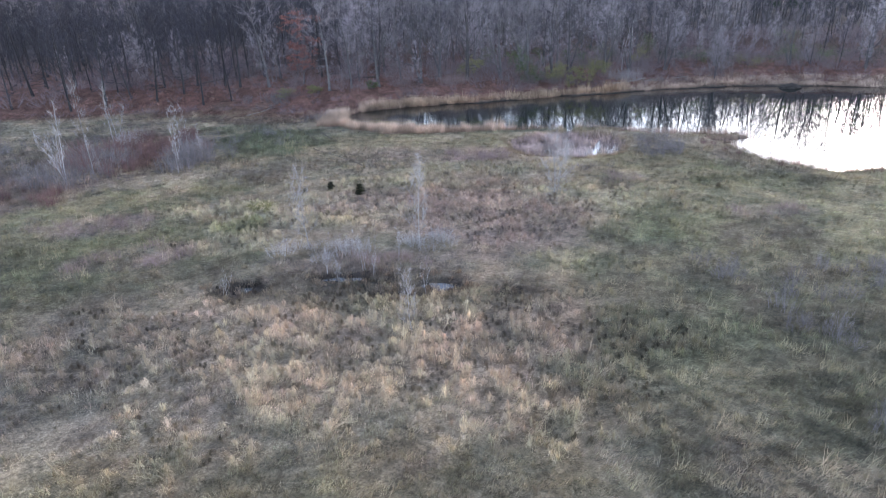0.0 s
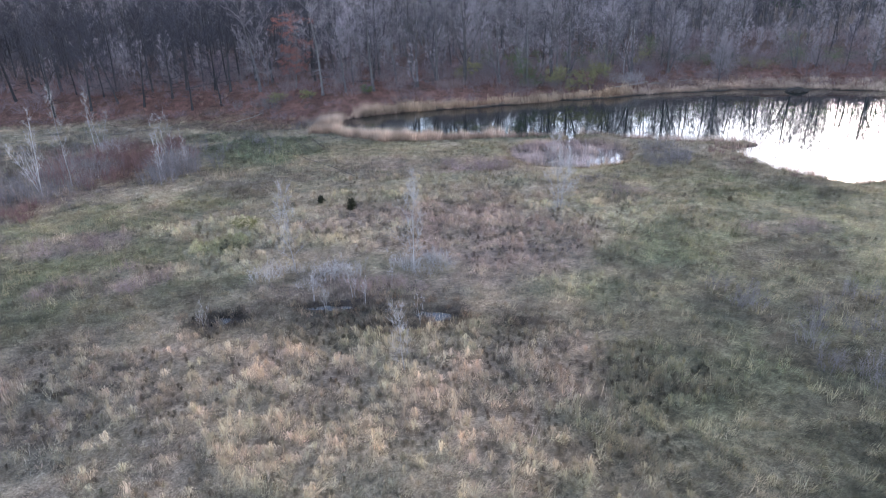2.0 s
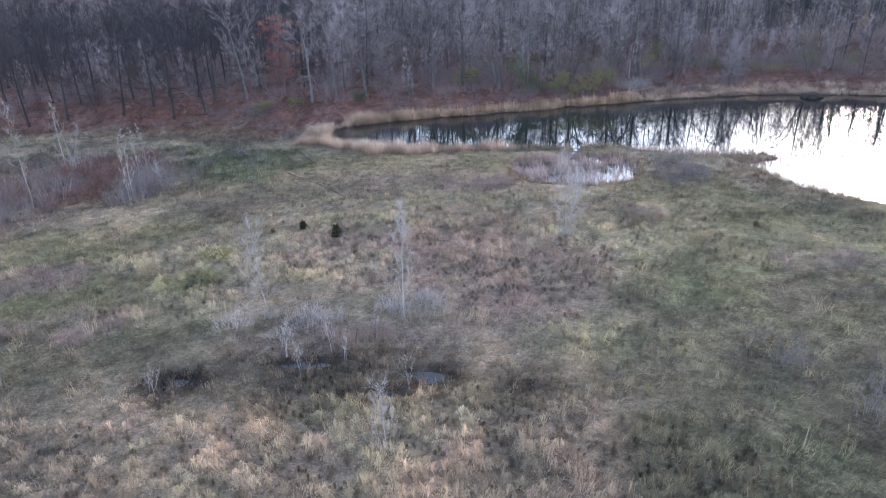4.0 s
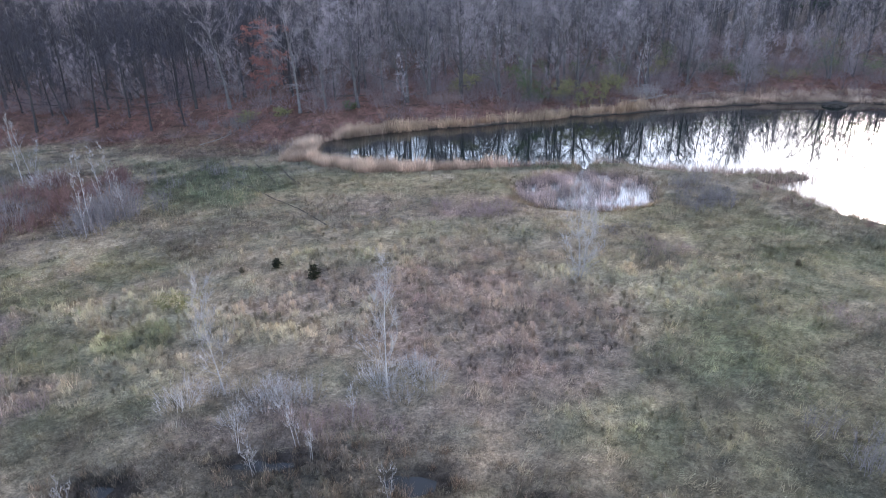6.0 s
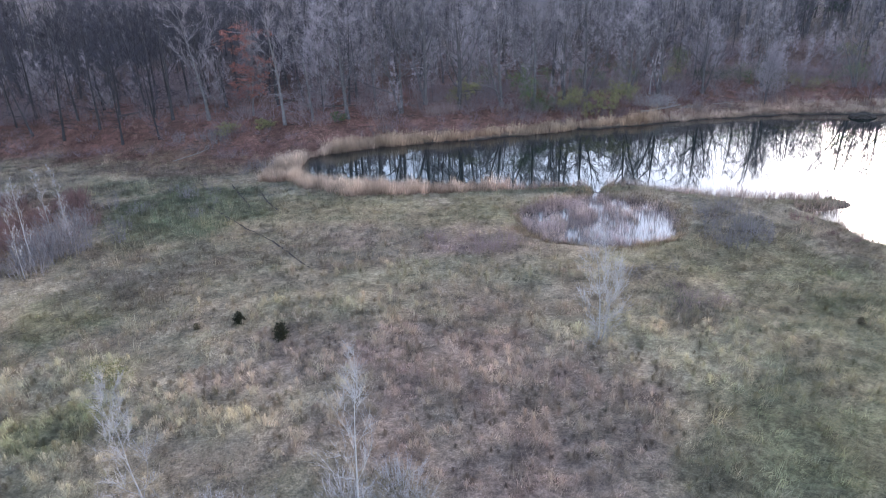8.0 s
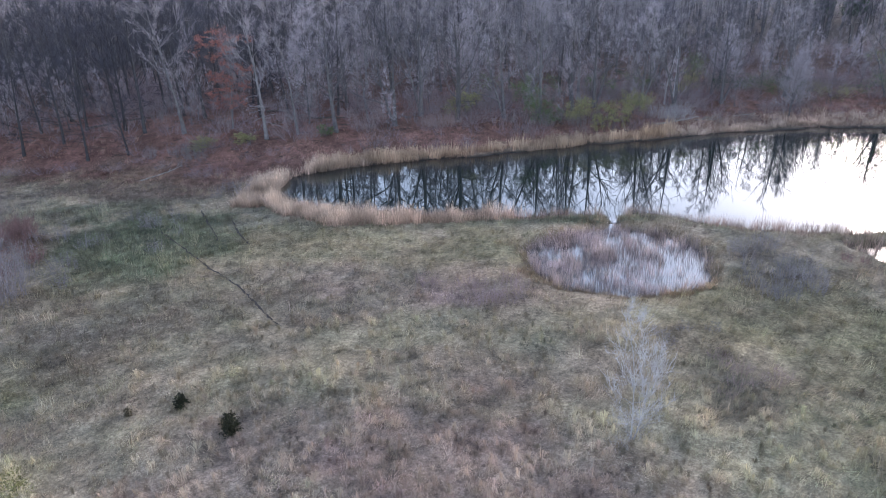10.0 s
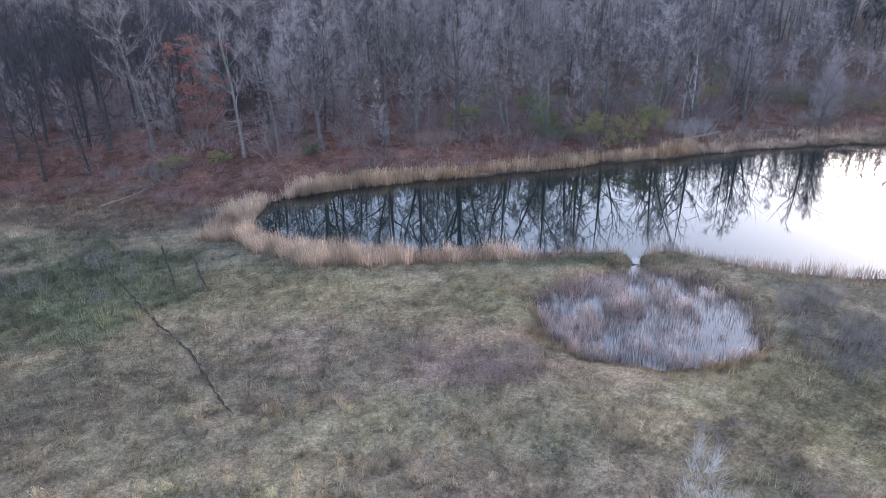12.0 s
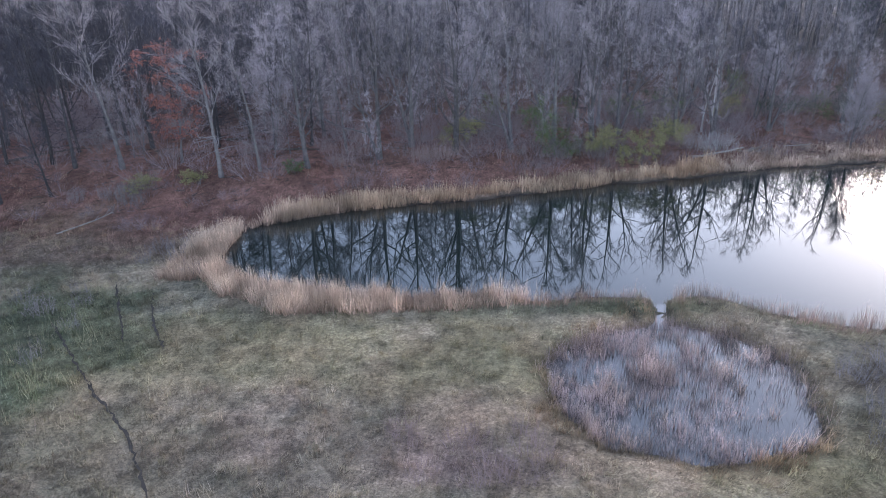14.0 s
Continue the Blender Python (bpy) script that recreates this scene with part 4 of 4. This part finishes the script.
juniper(-8.5, 58.2, 1.35, 51)
juniper(-11.7, 60.3, 1.0, 52)
BROWNED = ((0.15, 0.125, 0.075), (0.17, 0.135, 0.085), (0.12, 0.10, 0.06))
juniper(-14.2, 59.8, 0.5, 53, BROWNED, "low browned juniper seedling in pale straw grass")
juniper(26.0, 58.2, 0.6, 54, BROWNED, "small browned juniper bush in green meadow grass")


# ---- woods ----
TREES = [tree_meshes(100 + k, h, g, f, n, s, 18, M_BARK, M_TWIG, fk, 0.15, 1.15, 0.024, low_dead=ld)
         for k, (h, g, f, n, s, fk, ld) in enumerate([
             (17, 0.22, 0.32, 15, 0.27, 1, 14), (18, 0.18, 0.4, 14, 0.24, 1, 16), (15, 0.16, 0.25, 15, 0.29, 1, 12), (16, 0.20, 0.25, 9, 0.30, 2, 7),
             (18, 0.25, 0.28, 16, 0.32, 1, 15), (13, 0.11, 0.2, 14, 0.26, 1, 10)])]
DARK = [tree_meshes(130 + k, h, g, f, n, s, 17, M_SHADEBARK, M_SHADETWIG, 1, 0.15, 1.15, 0.026, low_dead=13)
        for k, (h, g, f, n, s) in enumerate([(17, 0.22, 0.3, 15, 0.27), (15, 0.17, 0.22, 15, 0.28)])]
BACK = [tree_meshes(140 + k, h, 0.2, 0.3, 11, 0.28, 6, M_BARK, M_TWIG, 1, 0.15, 1.7, 0.05) for k, h in enumerate((16, 18, 15))]
BACKDARK = [tree_meshes(145 + k, h, 0.2, 0.28, 11, 0.28, 6, M_SHADEBARK, M_SHADETWIG, 1, 0.15, 1.7, 0.05) for k, h in enumerate((17, 15))]
YOUNG = [tree_meshes(150 + k, 8, 0.055, 0.15, 13, 0.22, 8, M_BARK, M_TWIG, 1, 0.3, 0.8, 0.02) for k in range(3)]
DEAD = tree_meshes(170, 9, 0.14, 0.8, 3, 0.10, 1, M_PALE, M_PALETWIG)
_rt = random.Random(11)


def tree(meshes, x, y, size=1.0, label="tall bare grey deciduous tree in the woods", lean=0.0, turn=None, group="woodland trees"):
    thing("tree", meshes, at_ground(x, y, _rt.uniform(0, 360) if turn is None else turn, size, 0.15, lean), label, "tree", group)


tree(TREES[4], -31.5, 115, 1.0, "tall bare grey tree with long low limbs at the wood's edge")
tree(TREES[1], -16.6, 114, 0.95)
tree(DEAD, 34.7, 127.6, 0.95, "pale dead standing trunk with few branches", group="dead trunks")
tree(DEAD, 36.6, 129.9, 1.0, "pale dead standing trunk with few branches", 4, 120, group="dead trunks")
_spots = [(-31.5, 115), (-16.6, 114), (34.7, 127.6), (36.6, 129.9), (-25.5, 116)]
BIG = [tree_meshes(180 + k, 15, 0.30, 0.24, 9, 0.40, 8, M_BARK, M_TWIG, 2, 0.26, 1.15, 0.020, low_dead=3, limb_mat=M_BARK, stout=1.7) for k in range(3)]
for _k, (_x0, _d) in enumerate([(-12, 9), (-4.5, 9), (-1, 11), (4, 9), (10.5, 9), (15.5, 8), (20.5, 9), (24, 10), (31, 9), (36, 8), (43.5, 8), (54, 9), (68, 9), (80, 8)]):
    _y0 = float(far_y(_x0)) + _d
    tree(BIG[_k % 3], _x0, _y0, float(np.interp(_x0, [25, 45], [1.0, 0.75])) * _rt.uniform(0.92, 1.08), "broad bare oak-like tree on the pond bank", _rt.gauss(0, 2), group="bank trees")
    _spots.append((_x0, _y0))
_made = 0
_behind, _shaded_back = [], []
for _ in range(9000):
    if _made >= 305:
        break
    _x0 = _rt.uniform(-98, 118)
    _d = (7 if _x0 > -32 else 3) + 58 * _rt.random() ** 1.1
    _y0 = float(far_y(_x0)) + _d
    if abs(_x0) > 22 + 0.72 * _y0 or (-32 < _x0 < -14 and _d < 8):
        continue
    _gap = 3.2 if _d < 30 else 3.8
    if math.hypot(_x0 - 67, _y0 - 138) < 6 or (_x0 > 48 and _d < 32 and _rt.random() < 0.5):
        continue
    if (abs(_x0 + 26) < 4 and _y0 < 117) or (_x0 > 8 and _d < 22 and _rt.random() < 0.4):
        continue
    if any((_x0 - a) ** 2 + (_y0 - b) ** 2 < _gap ** 2 for a, b in _spots):
        continue
    _spots.append((_x0, _y0))
    _made += 1
    _k = _rt.randrange(6)
    if _d < 12 and _x0 > -8:
        _k = _rt.choice([2, 3, 5, 0])
    _size, _lean = _rt.uniform(0.75, 1.1) * float(np.interp(_x0, [25, 50], [1, 0.7])), _rt.gauss(0, 2.5)
    # shade-darkened copies, commonest towards the left
    _shaded = _rt.random() < np.interp(_x0, [-34, -20, 5, 40, 70], [1.0, 0.4, 0.08, 0.2, 0.5])
    if _d < 30:
        tree(_rt.choice(DARK) if _shaded else TREES[_k], _x0, _y0, _size, "tall bare tree in the woods, bark darkened for shade" if _shaded else "tall bare grey deciduous tree in the woods", _lean)
    elif _shaded:
        _shaded_back.append((_rt.choice(BACKDARK), at_ground(_x0, _y0, _rt.uniform(0, 360), _size, 0.15, _lean)))
    else:
        _behind.append((BACK[_k % 3], at_ground(_x0, _y0, _rt.uniform(0, 360), _size, 0.15, _lean)))
joined("woodland_oaks", _shaded_back, ((M_SHADEBARK, M_SHADEBARK), (M_SHADETWIG,)), "dense bare trees standing deeper in the woods, darkened for shade", "woods")
joined("woodland_trees", _behind, ((M_BARK, M_LIMB), (M_TWIG,)), "dense bare grey trees standing deeper in the woods", "woods")
for _ in range(210):
    _x0 = _rt.uniform(-75, 100)
    _y0 = float(far_y(_x0)) + _rt.uniform(5, 34) + (5 if _x0 < -10 else 0)
    if abs(_x0 + 26) < 3.5 and _y0 < 118:
        continue
    tree(_rt.choice(YOUNG), _x0, _y0, _rt.uniform(0.5, 1.15), "slim bare understorey tree among larger trunks", _rt.gauss(0, 3), group="understorey trees")


def far_woods():
    """The woods further up the slope: trunks, limbs and a haze of twigs."""
    s, w = Stems(77), Stems(78)
    r = s.rng
    for _ in range(1250):
        y = r.uniform(166, 300)
        x = r.uniform(-0.76 * y - 10, 0.76 * y + 10)
        h, z = r.uniform(14, 19), 0.0
        base = Vector((x, y, float(land(np.array([x]), np.array([y]))[0]) - 0.2))
        w.tube([base, base + Vector((r.gauss(0, 0.4), r.gauss(0, 0.4), h * 0.5)), base + Vector((r.gauss(0, 0.8), r.gauss(0, 0.8), h))], [0.22, 0.14, 0.03], 4)
        for _ in range(75):
            f = r.uniform(0.25, 1.0)
            a, rad = r.uniform(0, 6.28), 3.6 * math.sqrt(r.random()) * (1.25 - f * 0.8)
            p = base + Vector((rad * math.cos(a), rad * math.sin(a), h * f))
            s.twig(p, Vector((math.cos(a) * 0.7, math.sin(a) * 0.7, r.uniform(0.1, 1.2))).normalized(), r.uniform(1.4, 3.2), r.uniform(0.05, 0.11))
    return tagged(new("distant_woods", s.with_second(w, "distant_woods", M_TWIG, M_BARK)), "bare grey-mauve woods filling the slope behind", "woods", kind="stuff")


far_woods()


# ---- understorey on the bank ----
BANK = [shrub_meshes(980 + k, 2.9, 5.0, 30, 14, M_THICKET, 0.024, 2.2) for k in range(3)]
_bank = []
for _ in range(260):
    _x0 = _rt.uniform(-12, 88) if _rt.random() < 0.8 else _rt.uniform(-70, -12)
    _d = _rt.uniform(3.2, 20) + (3 if _x0 < -12 else 0)
    _m = at_ground(_x0, float(far_y(_x0)) + _d, _rt.uniform(0, 360), _rt.uniform(0.4, 1.2) * (0.7 if _d < 7 else 1))
    if _d < 7 and 0 < _x0 < 40:
        thing("shrub", _rt.choice(BANK), _m, "bare twiggy mauve-grey shrub on the wooded bank", "shrub", "bank shrubs")
    else:
        _bank.append((_rt.choice(BANK), _m))
for _ in range(60):
    _x0 = _rt.uniform(-72, -17)
    _bank.append((_rt.choice(BANK), at_ground(_x0, float(far_y(_x0)) + _rt.uniform(-1, 8), _rt.uniform(0, 360), _rt.uniform(0.25, 0.6))))
joined("woodland_shrubs", _bank, ((M_THICKET,), (M_THICKET,)), "bare twiggy mauve-grey shrubs under the trees", "shrubs")
WANDS = [shrub_meshes(990 + k, 2.6, 3.2, 30, 6, m, 0.018, 0.9) for k, m in enumerate((M_THICKET, M_BRUSH, M_MAUVE))]
_wands = [[], [], []]
for _ in range(280):
    _x0 = _rt.uniform(-10, 75) if _rt.random() < 0.85 else _rt.uniform(-65, -10)
    _d = (2.2 if _x0 > -10 else 9) + 17 * _rt.random() ** 1.4
    _k = _rt.choice((0, 0, 1, 2))
    _wands[_k].append((WANDS[_k], at_ground(_x0, float(far_y(_x0)) + _d, _rt.uniform(0, 360), _rt.uniform(0.35, 0.9) * float(np.interp(_d, [2, 8], [0.7, 1.3])))))
for _k, (_m, _words) in enumerate(((M_THICKET, "brown-mauve"), (M_BRUSH, "grey"), (M_MAUVE, "pinkish mauve"))):
    joined("bank_brush", _wands[_k], ((_m,), (_m,)), _words + " upright bare brush along the wooded bank", "brush")
_thicket = []
for _ in range(80):
    _x0 = _rt.uniform(-85, 95)
    _y0 = float(far_y(_x0)) + (_rt.uniform(22, 55) if _x0 > -34 else _rt.uniform(4, 40))
    _thicket.append((_rt.choice(BANK), at_ground(_x0, _y0, _rt.uniform(0, 360), _rt.uniform(0.8, 1.6))))
joined("undergrowth", _thicket, ((M_THICKET,), (M_THICKET,)), "bare tangled undergrowth deep in the woods", "undergrowth")
shrubs("grey", 5, -29.5, 109, 2.5, 1.0, 0, 0.6, 0.9)
shrubs("red", 8, -22, 107, 9, 1.5, 0, 0.4, 0.7)
shrubs("mauve", 9, 3, 119.5, 6, 1.4, 0, 1.0, 1.6)
shrubs("grey", 10, 18, 121.2, 9, 1.0, 3, 0.8, 1.4)
shrubs("pale", 5, 34, 124.5, 4, 1.6, 4, 1.0, 1.7)
shrubs("mauve", 8, 40, 124.5, 9, 1.4, 3, 0.8, 1.3)

GREENS = {
    "yellow": [(0.21, 0.20, 0.085), (0.17, 0.165, 0.075), (0.23, 0.205, 0.10)],
    "green": [(0.09, 0.125, 0.055), (0.075, 0.11, 0.05), (0.12, 0.14, 0.062)],
    "dark": [(0.022, 0.045, 0.026), (0.030, 0.055, 0.030), (0.02, 0.035, 0.02)],
}


def leafy_bush(x, y, h, w, tone, seed, count=1900):
    core = shrub_meshes(seed, h * 0.9, w * 0.8, 16, 4, M_BARK)
    rng = random.Random(seed)
    blobs = [(rng.uniform(-0.4, 0.4) * w, rng.uniform(-0.4, 0.4) * w, h * rng.uniform(0.25, 0.8), w * rng.uniform(0.22, 0.4), h * rng.uniform(0.18, 0.32)) for _ in range(7)]
    words = {"yellow": "yellow-green", "green": "green", "dark": "dark green"}[tone]
    thing("bush", [("woody_frame", core[0][1]), ("foliage", leaf_cloud(seed, blobs, int(count * 1.3), 0.052, GREENS[tone]))], at_ground(x, y, seed * 37 % 360),
          words + " half-leafed bush on the wooded bank", "bush", "leafy bushes on the bank")


for _k, (_x0, _y0, _h, _w, _t) in enumerate([
        (-13, 114, 1.7, 1.8, "green"), (-28.2, 110.8, 1.9, 4.2, "yellow"), (-22.4, 111.3, 1.7, 2.6, "yellow"), (5, 121.3, 4.2, 4.2, "yellow"), (14.0, 121.0, 6.8, 4.2, "green"),
        (16.5, 120.5, 3.6, 3.6, "green"), (20.2, 120.4, 4.6, 4.6, "yellow"), (24.6, 119.8, 4.0, 4.0, "yellow"), (28.4, 121.4, 5.4, 4.4, "yellow")]):
    leafy_bush(_x0, _y0, _h, _w, _t, 600 + _k, 2400 if _h < 4 else 5200)
for _k, (_x0, _y0, _h, _w, _t) in enumerate([
        (25, 129, 5.0, 4.5, "green"), (18, 130, 4.5, 4.5, "green"), (45, 131, 4.5, 6.0, "dark"), (42, 137, 5.5, 6.0, "green"), (60, 129, 3.8, 6.0, "yellow"), (66, 129, 4.5, 7.0, "green"),
        (74, 126, 4.5, 7.0, "green"), (82, 124, 5.0, 7.0, "dark"), (53, 129, 5.5, 7.0, "dark"), (57, 135, 5.0, 7.0, "dark"), (70, 133, 6.0, 7.0, "green"), (9.5, 129, 4.5, 4, "green"), (33, 133, 4.5, 5, "green"), (50, 130, 4.2, 6, "green"), (38.5, 131, 4.0, 4, "yellow"), (28, 135, 5.0, 5, "dark")]):
    leafy_bush(_x0, _y0, _h, _w, _t, 640 + _k, 2000)

thing("bush", [("woody_frame", shrub_meshes(690, 0.9, 2.4, 14, 5, M_BRUSH, 0.012)[0][1]),
               ("foliage", leaf_cloud(691, [(0.8 * math.cos(a), 0.6 * math.sin(a), 0.5, 0.75, 0.4) for a in (0, 1.3, 2.5, 3.8, 5.1)], 1500, 0.05, GREENS["yellow"]))],
      at_ground(-17.1, 54.4), "low yellow-green half-leafed bush among straw grass", "bush")

WILLOW = tree_meshes(175, 9.5, 0.09, 0.08, 18, 0.30, 16, M_BARK, M_TWIG, 3, 0.3, 1.3, 0.016)
tree(WILLOW, 52.0, 125.0, 1.0, "pale fuzzy many-stemmed bare willow on the far bank", 0, 40, group="bank trees")

# rusty-leaved tree
_red = tree_meshes(190, 13, 0.15, 0.15, 14, 0.22, 5, M_BARK, M_TWIG)
_rb = random.Random(8)
_blobs = [(_rb.gauss(0, 1.5), _rb.gauss(0, 1.5), _rb.uniform(2.5, 12.5), _rb.uniform(0.5, 1.3), _rb.uniform(0.4, 0.9)) for k in range(48)]
thing("tree", _red + [("foliage", leaf_cloud(8, _blobs, 11000, 0.065, [(0.25, 0.092, 0.07), (0.20, 0.075, 0.06), (0.27, 0.125, 0.095)]), "withered rust-red leaves")],
      at_ground(-25.5, 116, 0), "tree still holding rust-red withered leaves", "tree", "woodland trees")


def pine(x, y, h, seed):
    core = Stems(seed)
    core.tube([Vector((0, 0, 0)), Vector((0.1, 0, h * 0.5)), Vector((0, 0.1, h))], [0.25, 0.15, 0.03], 6)
    r = core.rng
    blobs = []
    for k in range(34):
        f = 0.3 + 0.68 * k / 34
        a, rad = r.uniform(0, 6.28), (1.02 - f) * h * 0.3 * r.uniform(0.5, 1.1)
        blobs.append((rad * math.cos(a), rad * math.sin(a), h * f, 1.7, 0.6))
    thing("pine", [("trunk", core.mesh("trunk", M_BARK)), ("foliage", leaf_cloud(seed, blobs, 4000, 0.2, GREENS["dark"]))], at_ground(x, y), "dark green pine among bare trees", "tree", "pines")


for _k, (_x0, _y0, _h) in enumerate([(104, 200, 9), (108, 204, 10), (100, 205, 9)]):
    pine(_x0, _y0, _h, 70 + _k)


# ---- worn trails ----
# on trails this dark mud also stands in for shade in parted grass
M_MUD = plain_material("trodden_mud", (0.022, 0.019, 0.016), (0.05, 0.042, 0.034), 2.0, bump=0.6, vary=0.1)


def trail(line, seed):
    r = random.Random(seed)
    pts = []
    for (ax, ay), (bx, by) in zip(line, line[1:]):
        n = max(int(math.hypot(bx - ax, by - ay) / 0.35), 1)
        pts += [(ax + (bx - ax) * k / n, ay + (by - ay) * k / n) for k in range(n)]
    pts.append(line[-1])
    v, f = [], []
    for k, (x, y) in enumerate(pts):
        q = pts[min(k + 1, len(pts) - 1)]
        p = pts[max(k - 1, 0)]
        dx, dy = q[0] - p[0], q[1] - p[1]
        l = math.hypot(dx, dy)
        w = r.uniform(0.03, 0.11) * min(1, 0.3 + 0.25 * k, 0.3 + 0.25 * (len(pts) - 1 - k))
        j = r.gauss(0, 0.05)
        for s in (-1, 1):
            px, py = x - dy / l * (w * s + j), y + dx / l * (w * s + j)
            v.append((px, py, float(land(np.array([px]), np.array([py]))[0]) + 0.07))
        if k:
            f.append((2 * k - 2, 2 * k - 1, 2 * k + 1, 2 * k))
    tagged(new("trail", mesh_from("trail", v, f, M_MUD)), "narrow trodden animal trail through wet grass, its shade painted dark", "trail", kind="structure")


for _k, _line in enumerate((TRAILS[0], TRAILS[1], TRAILS[2][:3])):
    trail(_line, 60 + _k)


# ---- litter of fallen sticks ----
def fallen_sticks(n):
    s = Stems(91)
    r = s.rng
    for _ in range(n):
        x = r.uniform(-60, 60)
        y = float(far_y(x)) + r.uniform(2.5, 22)
        z = float(land(np.array([x]), np.array([y]))[0])
        a, l = r.uniform(0, 6.28), r.uniform(0.6, 2.6)
        d = Vector((math.cos(a) * l / 2, math.sin(a) * l / 2, r.uniform(-0.06, 0.12)))
        p = Vector((x, y, z + 0.06))
        w = r.uniform(0.015, 0.05)
        s.tube([p - d, p + d], [w, w * 0.6], 4)
    tagged(new("fallen_sticks", s.mesh("fallen_sticks", M_STICK)), "dark fallen sticks scattered over red-brown leaf litter", "sticks", kind="stuff")


fallen_sticks(900)


# ---- dead wood, lodge ----
def log(x, y, length, radius, turn, label, seed, mat=None, branches=3):
    s = Stems(seed)
    d = Vector((1, 0, 0.02))
    path = s.curve(Vector((-length / 2, 0, radius)), d.normalized(), length, 6, 0.04, 0.0)
    s.tube(path, [radius * (1 - 0.1 * i) for i in range(7)], 7)
    limbs = []
    for k in range(branches):
        b = Stems(seed * 10 + k)
        p = path[s.rng.randrange(2, 7)]
        q = b.curve(p, Vector((s.rng.uniform(0.2, 0.8), s.rng.uniform(-0.8, 0.8), s.rng.uniform(0.1, 0.6))).normalized(), length * 0.25, 3, 0.15, 0)
        b.tube(q, [radius * 0.4, radius * 0.3, radius * 0.2, radius * 0.05], 4)
        limbs.append(("branch", b.mesh("branch", mat or M_LOG)))
    thing("fallen_log", [("trunk", s.mesh("trunk", mat or M_LOG))] + limbs, at_ground(x, y, turn, 1, 0.04), label, "log", "fallen logs")


log(-31.2, 105.5, 5.5, 0.09, 58, "bleached fallen log lying at the wood's edge", 801)
log(35, 122.5, 6.5, 0.16, 12, "fallen dead tree lying along the reedy bank", 802, branches=9)
log(38, 123.5, 5.0, 0.12, -15, "fallen dead tree lying along the reedy bank", 803, branches=9)
log(41, 124.5, 4.5, 0.10, 25, "fallen dead tree lying along the reedy bank", 808, branches=7)
log(44.5, 124.8, 4.0, 0.09, -30, "fallen dead tree lying along the reedy bank", 809, branches=7)
log(-42, 118, 7, 0.16, 8, "dark fallen log on leaf litter", 804, M_STICK)
log(-14, 119, 6, 0.15, -10, "dark fallen log on leaf litter", 805, M_STICK)
log(-20, 124, 6, 0.14, 15, "dark fallen log on leaf litter", 806, M_STICK)
log(13.2, 79.2, 1.1, 0.06, 30, "short broken branch lying in the pool's reeds", 807, M_STICK)


def lodge(x, y):
    heap = Stems(850)
    r = heap.rng
    for _ in range(420):
        a, f = r.uniform(0, 6.28), math.sqrt(r.random())
        p = Vector((f * 3.4 * math.cos(a), f * 2.4 * math.sin(a), 1.35 * (1 - f ** 1.6) - 0.1))
        d = Vector((math.cos(a + r.gauss(0, 0.8)), math.sin(a + r.gauss(0, 0.8)), -0.35 * f + r.gauss(0, 0.15))).normalized()
        l = r.uniform(0.6, 1.8)
        heap.tube([p - d * l / 2, p + d * l / 2], [0.05, 0.03], 4)
    bm = bmesh.new()
    bmesh.ops.create_icosphere(bm, subdivisions=3, radius=1)
    for v in bm.verts:
        k = 1 + 0.2 * (noise.noise(v.co * 3) or 0)
        v.co = Vector((v.co.x * 3.2 * k, v.co.y * 2.2 * k, v.co.z * 1.2 * k - 0.05))
    me = bpy.data.meshes.new("mud_core")
    bm.to_mesh(me)
    bm.free()
    me.materials.append(M_MUD)
    thing("beaver_lodge", [("mud_core", me), ("sticks", heap.mesh("sticks", M_STICK))], pose(x, y, 0, 0, 0, 10) @ Matrix.Scale(0.6, 4), "low dark mound of sticks and mud in the pond", "lodge")


lodge(63.5, 118.2)
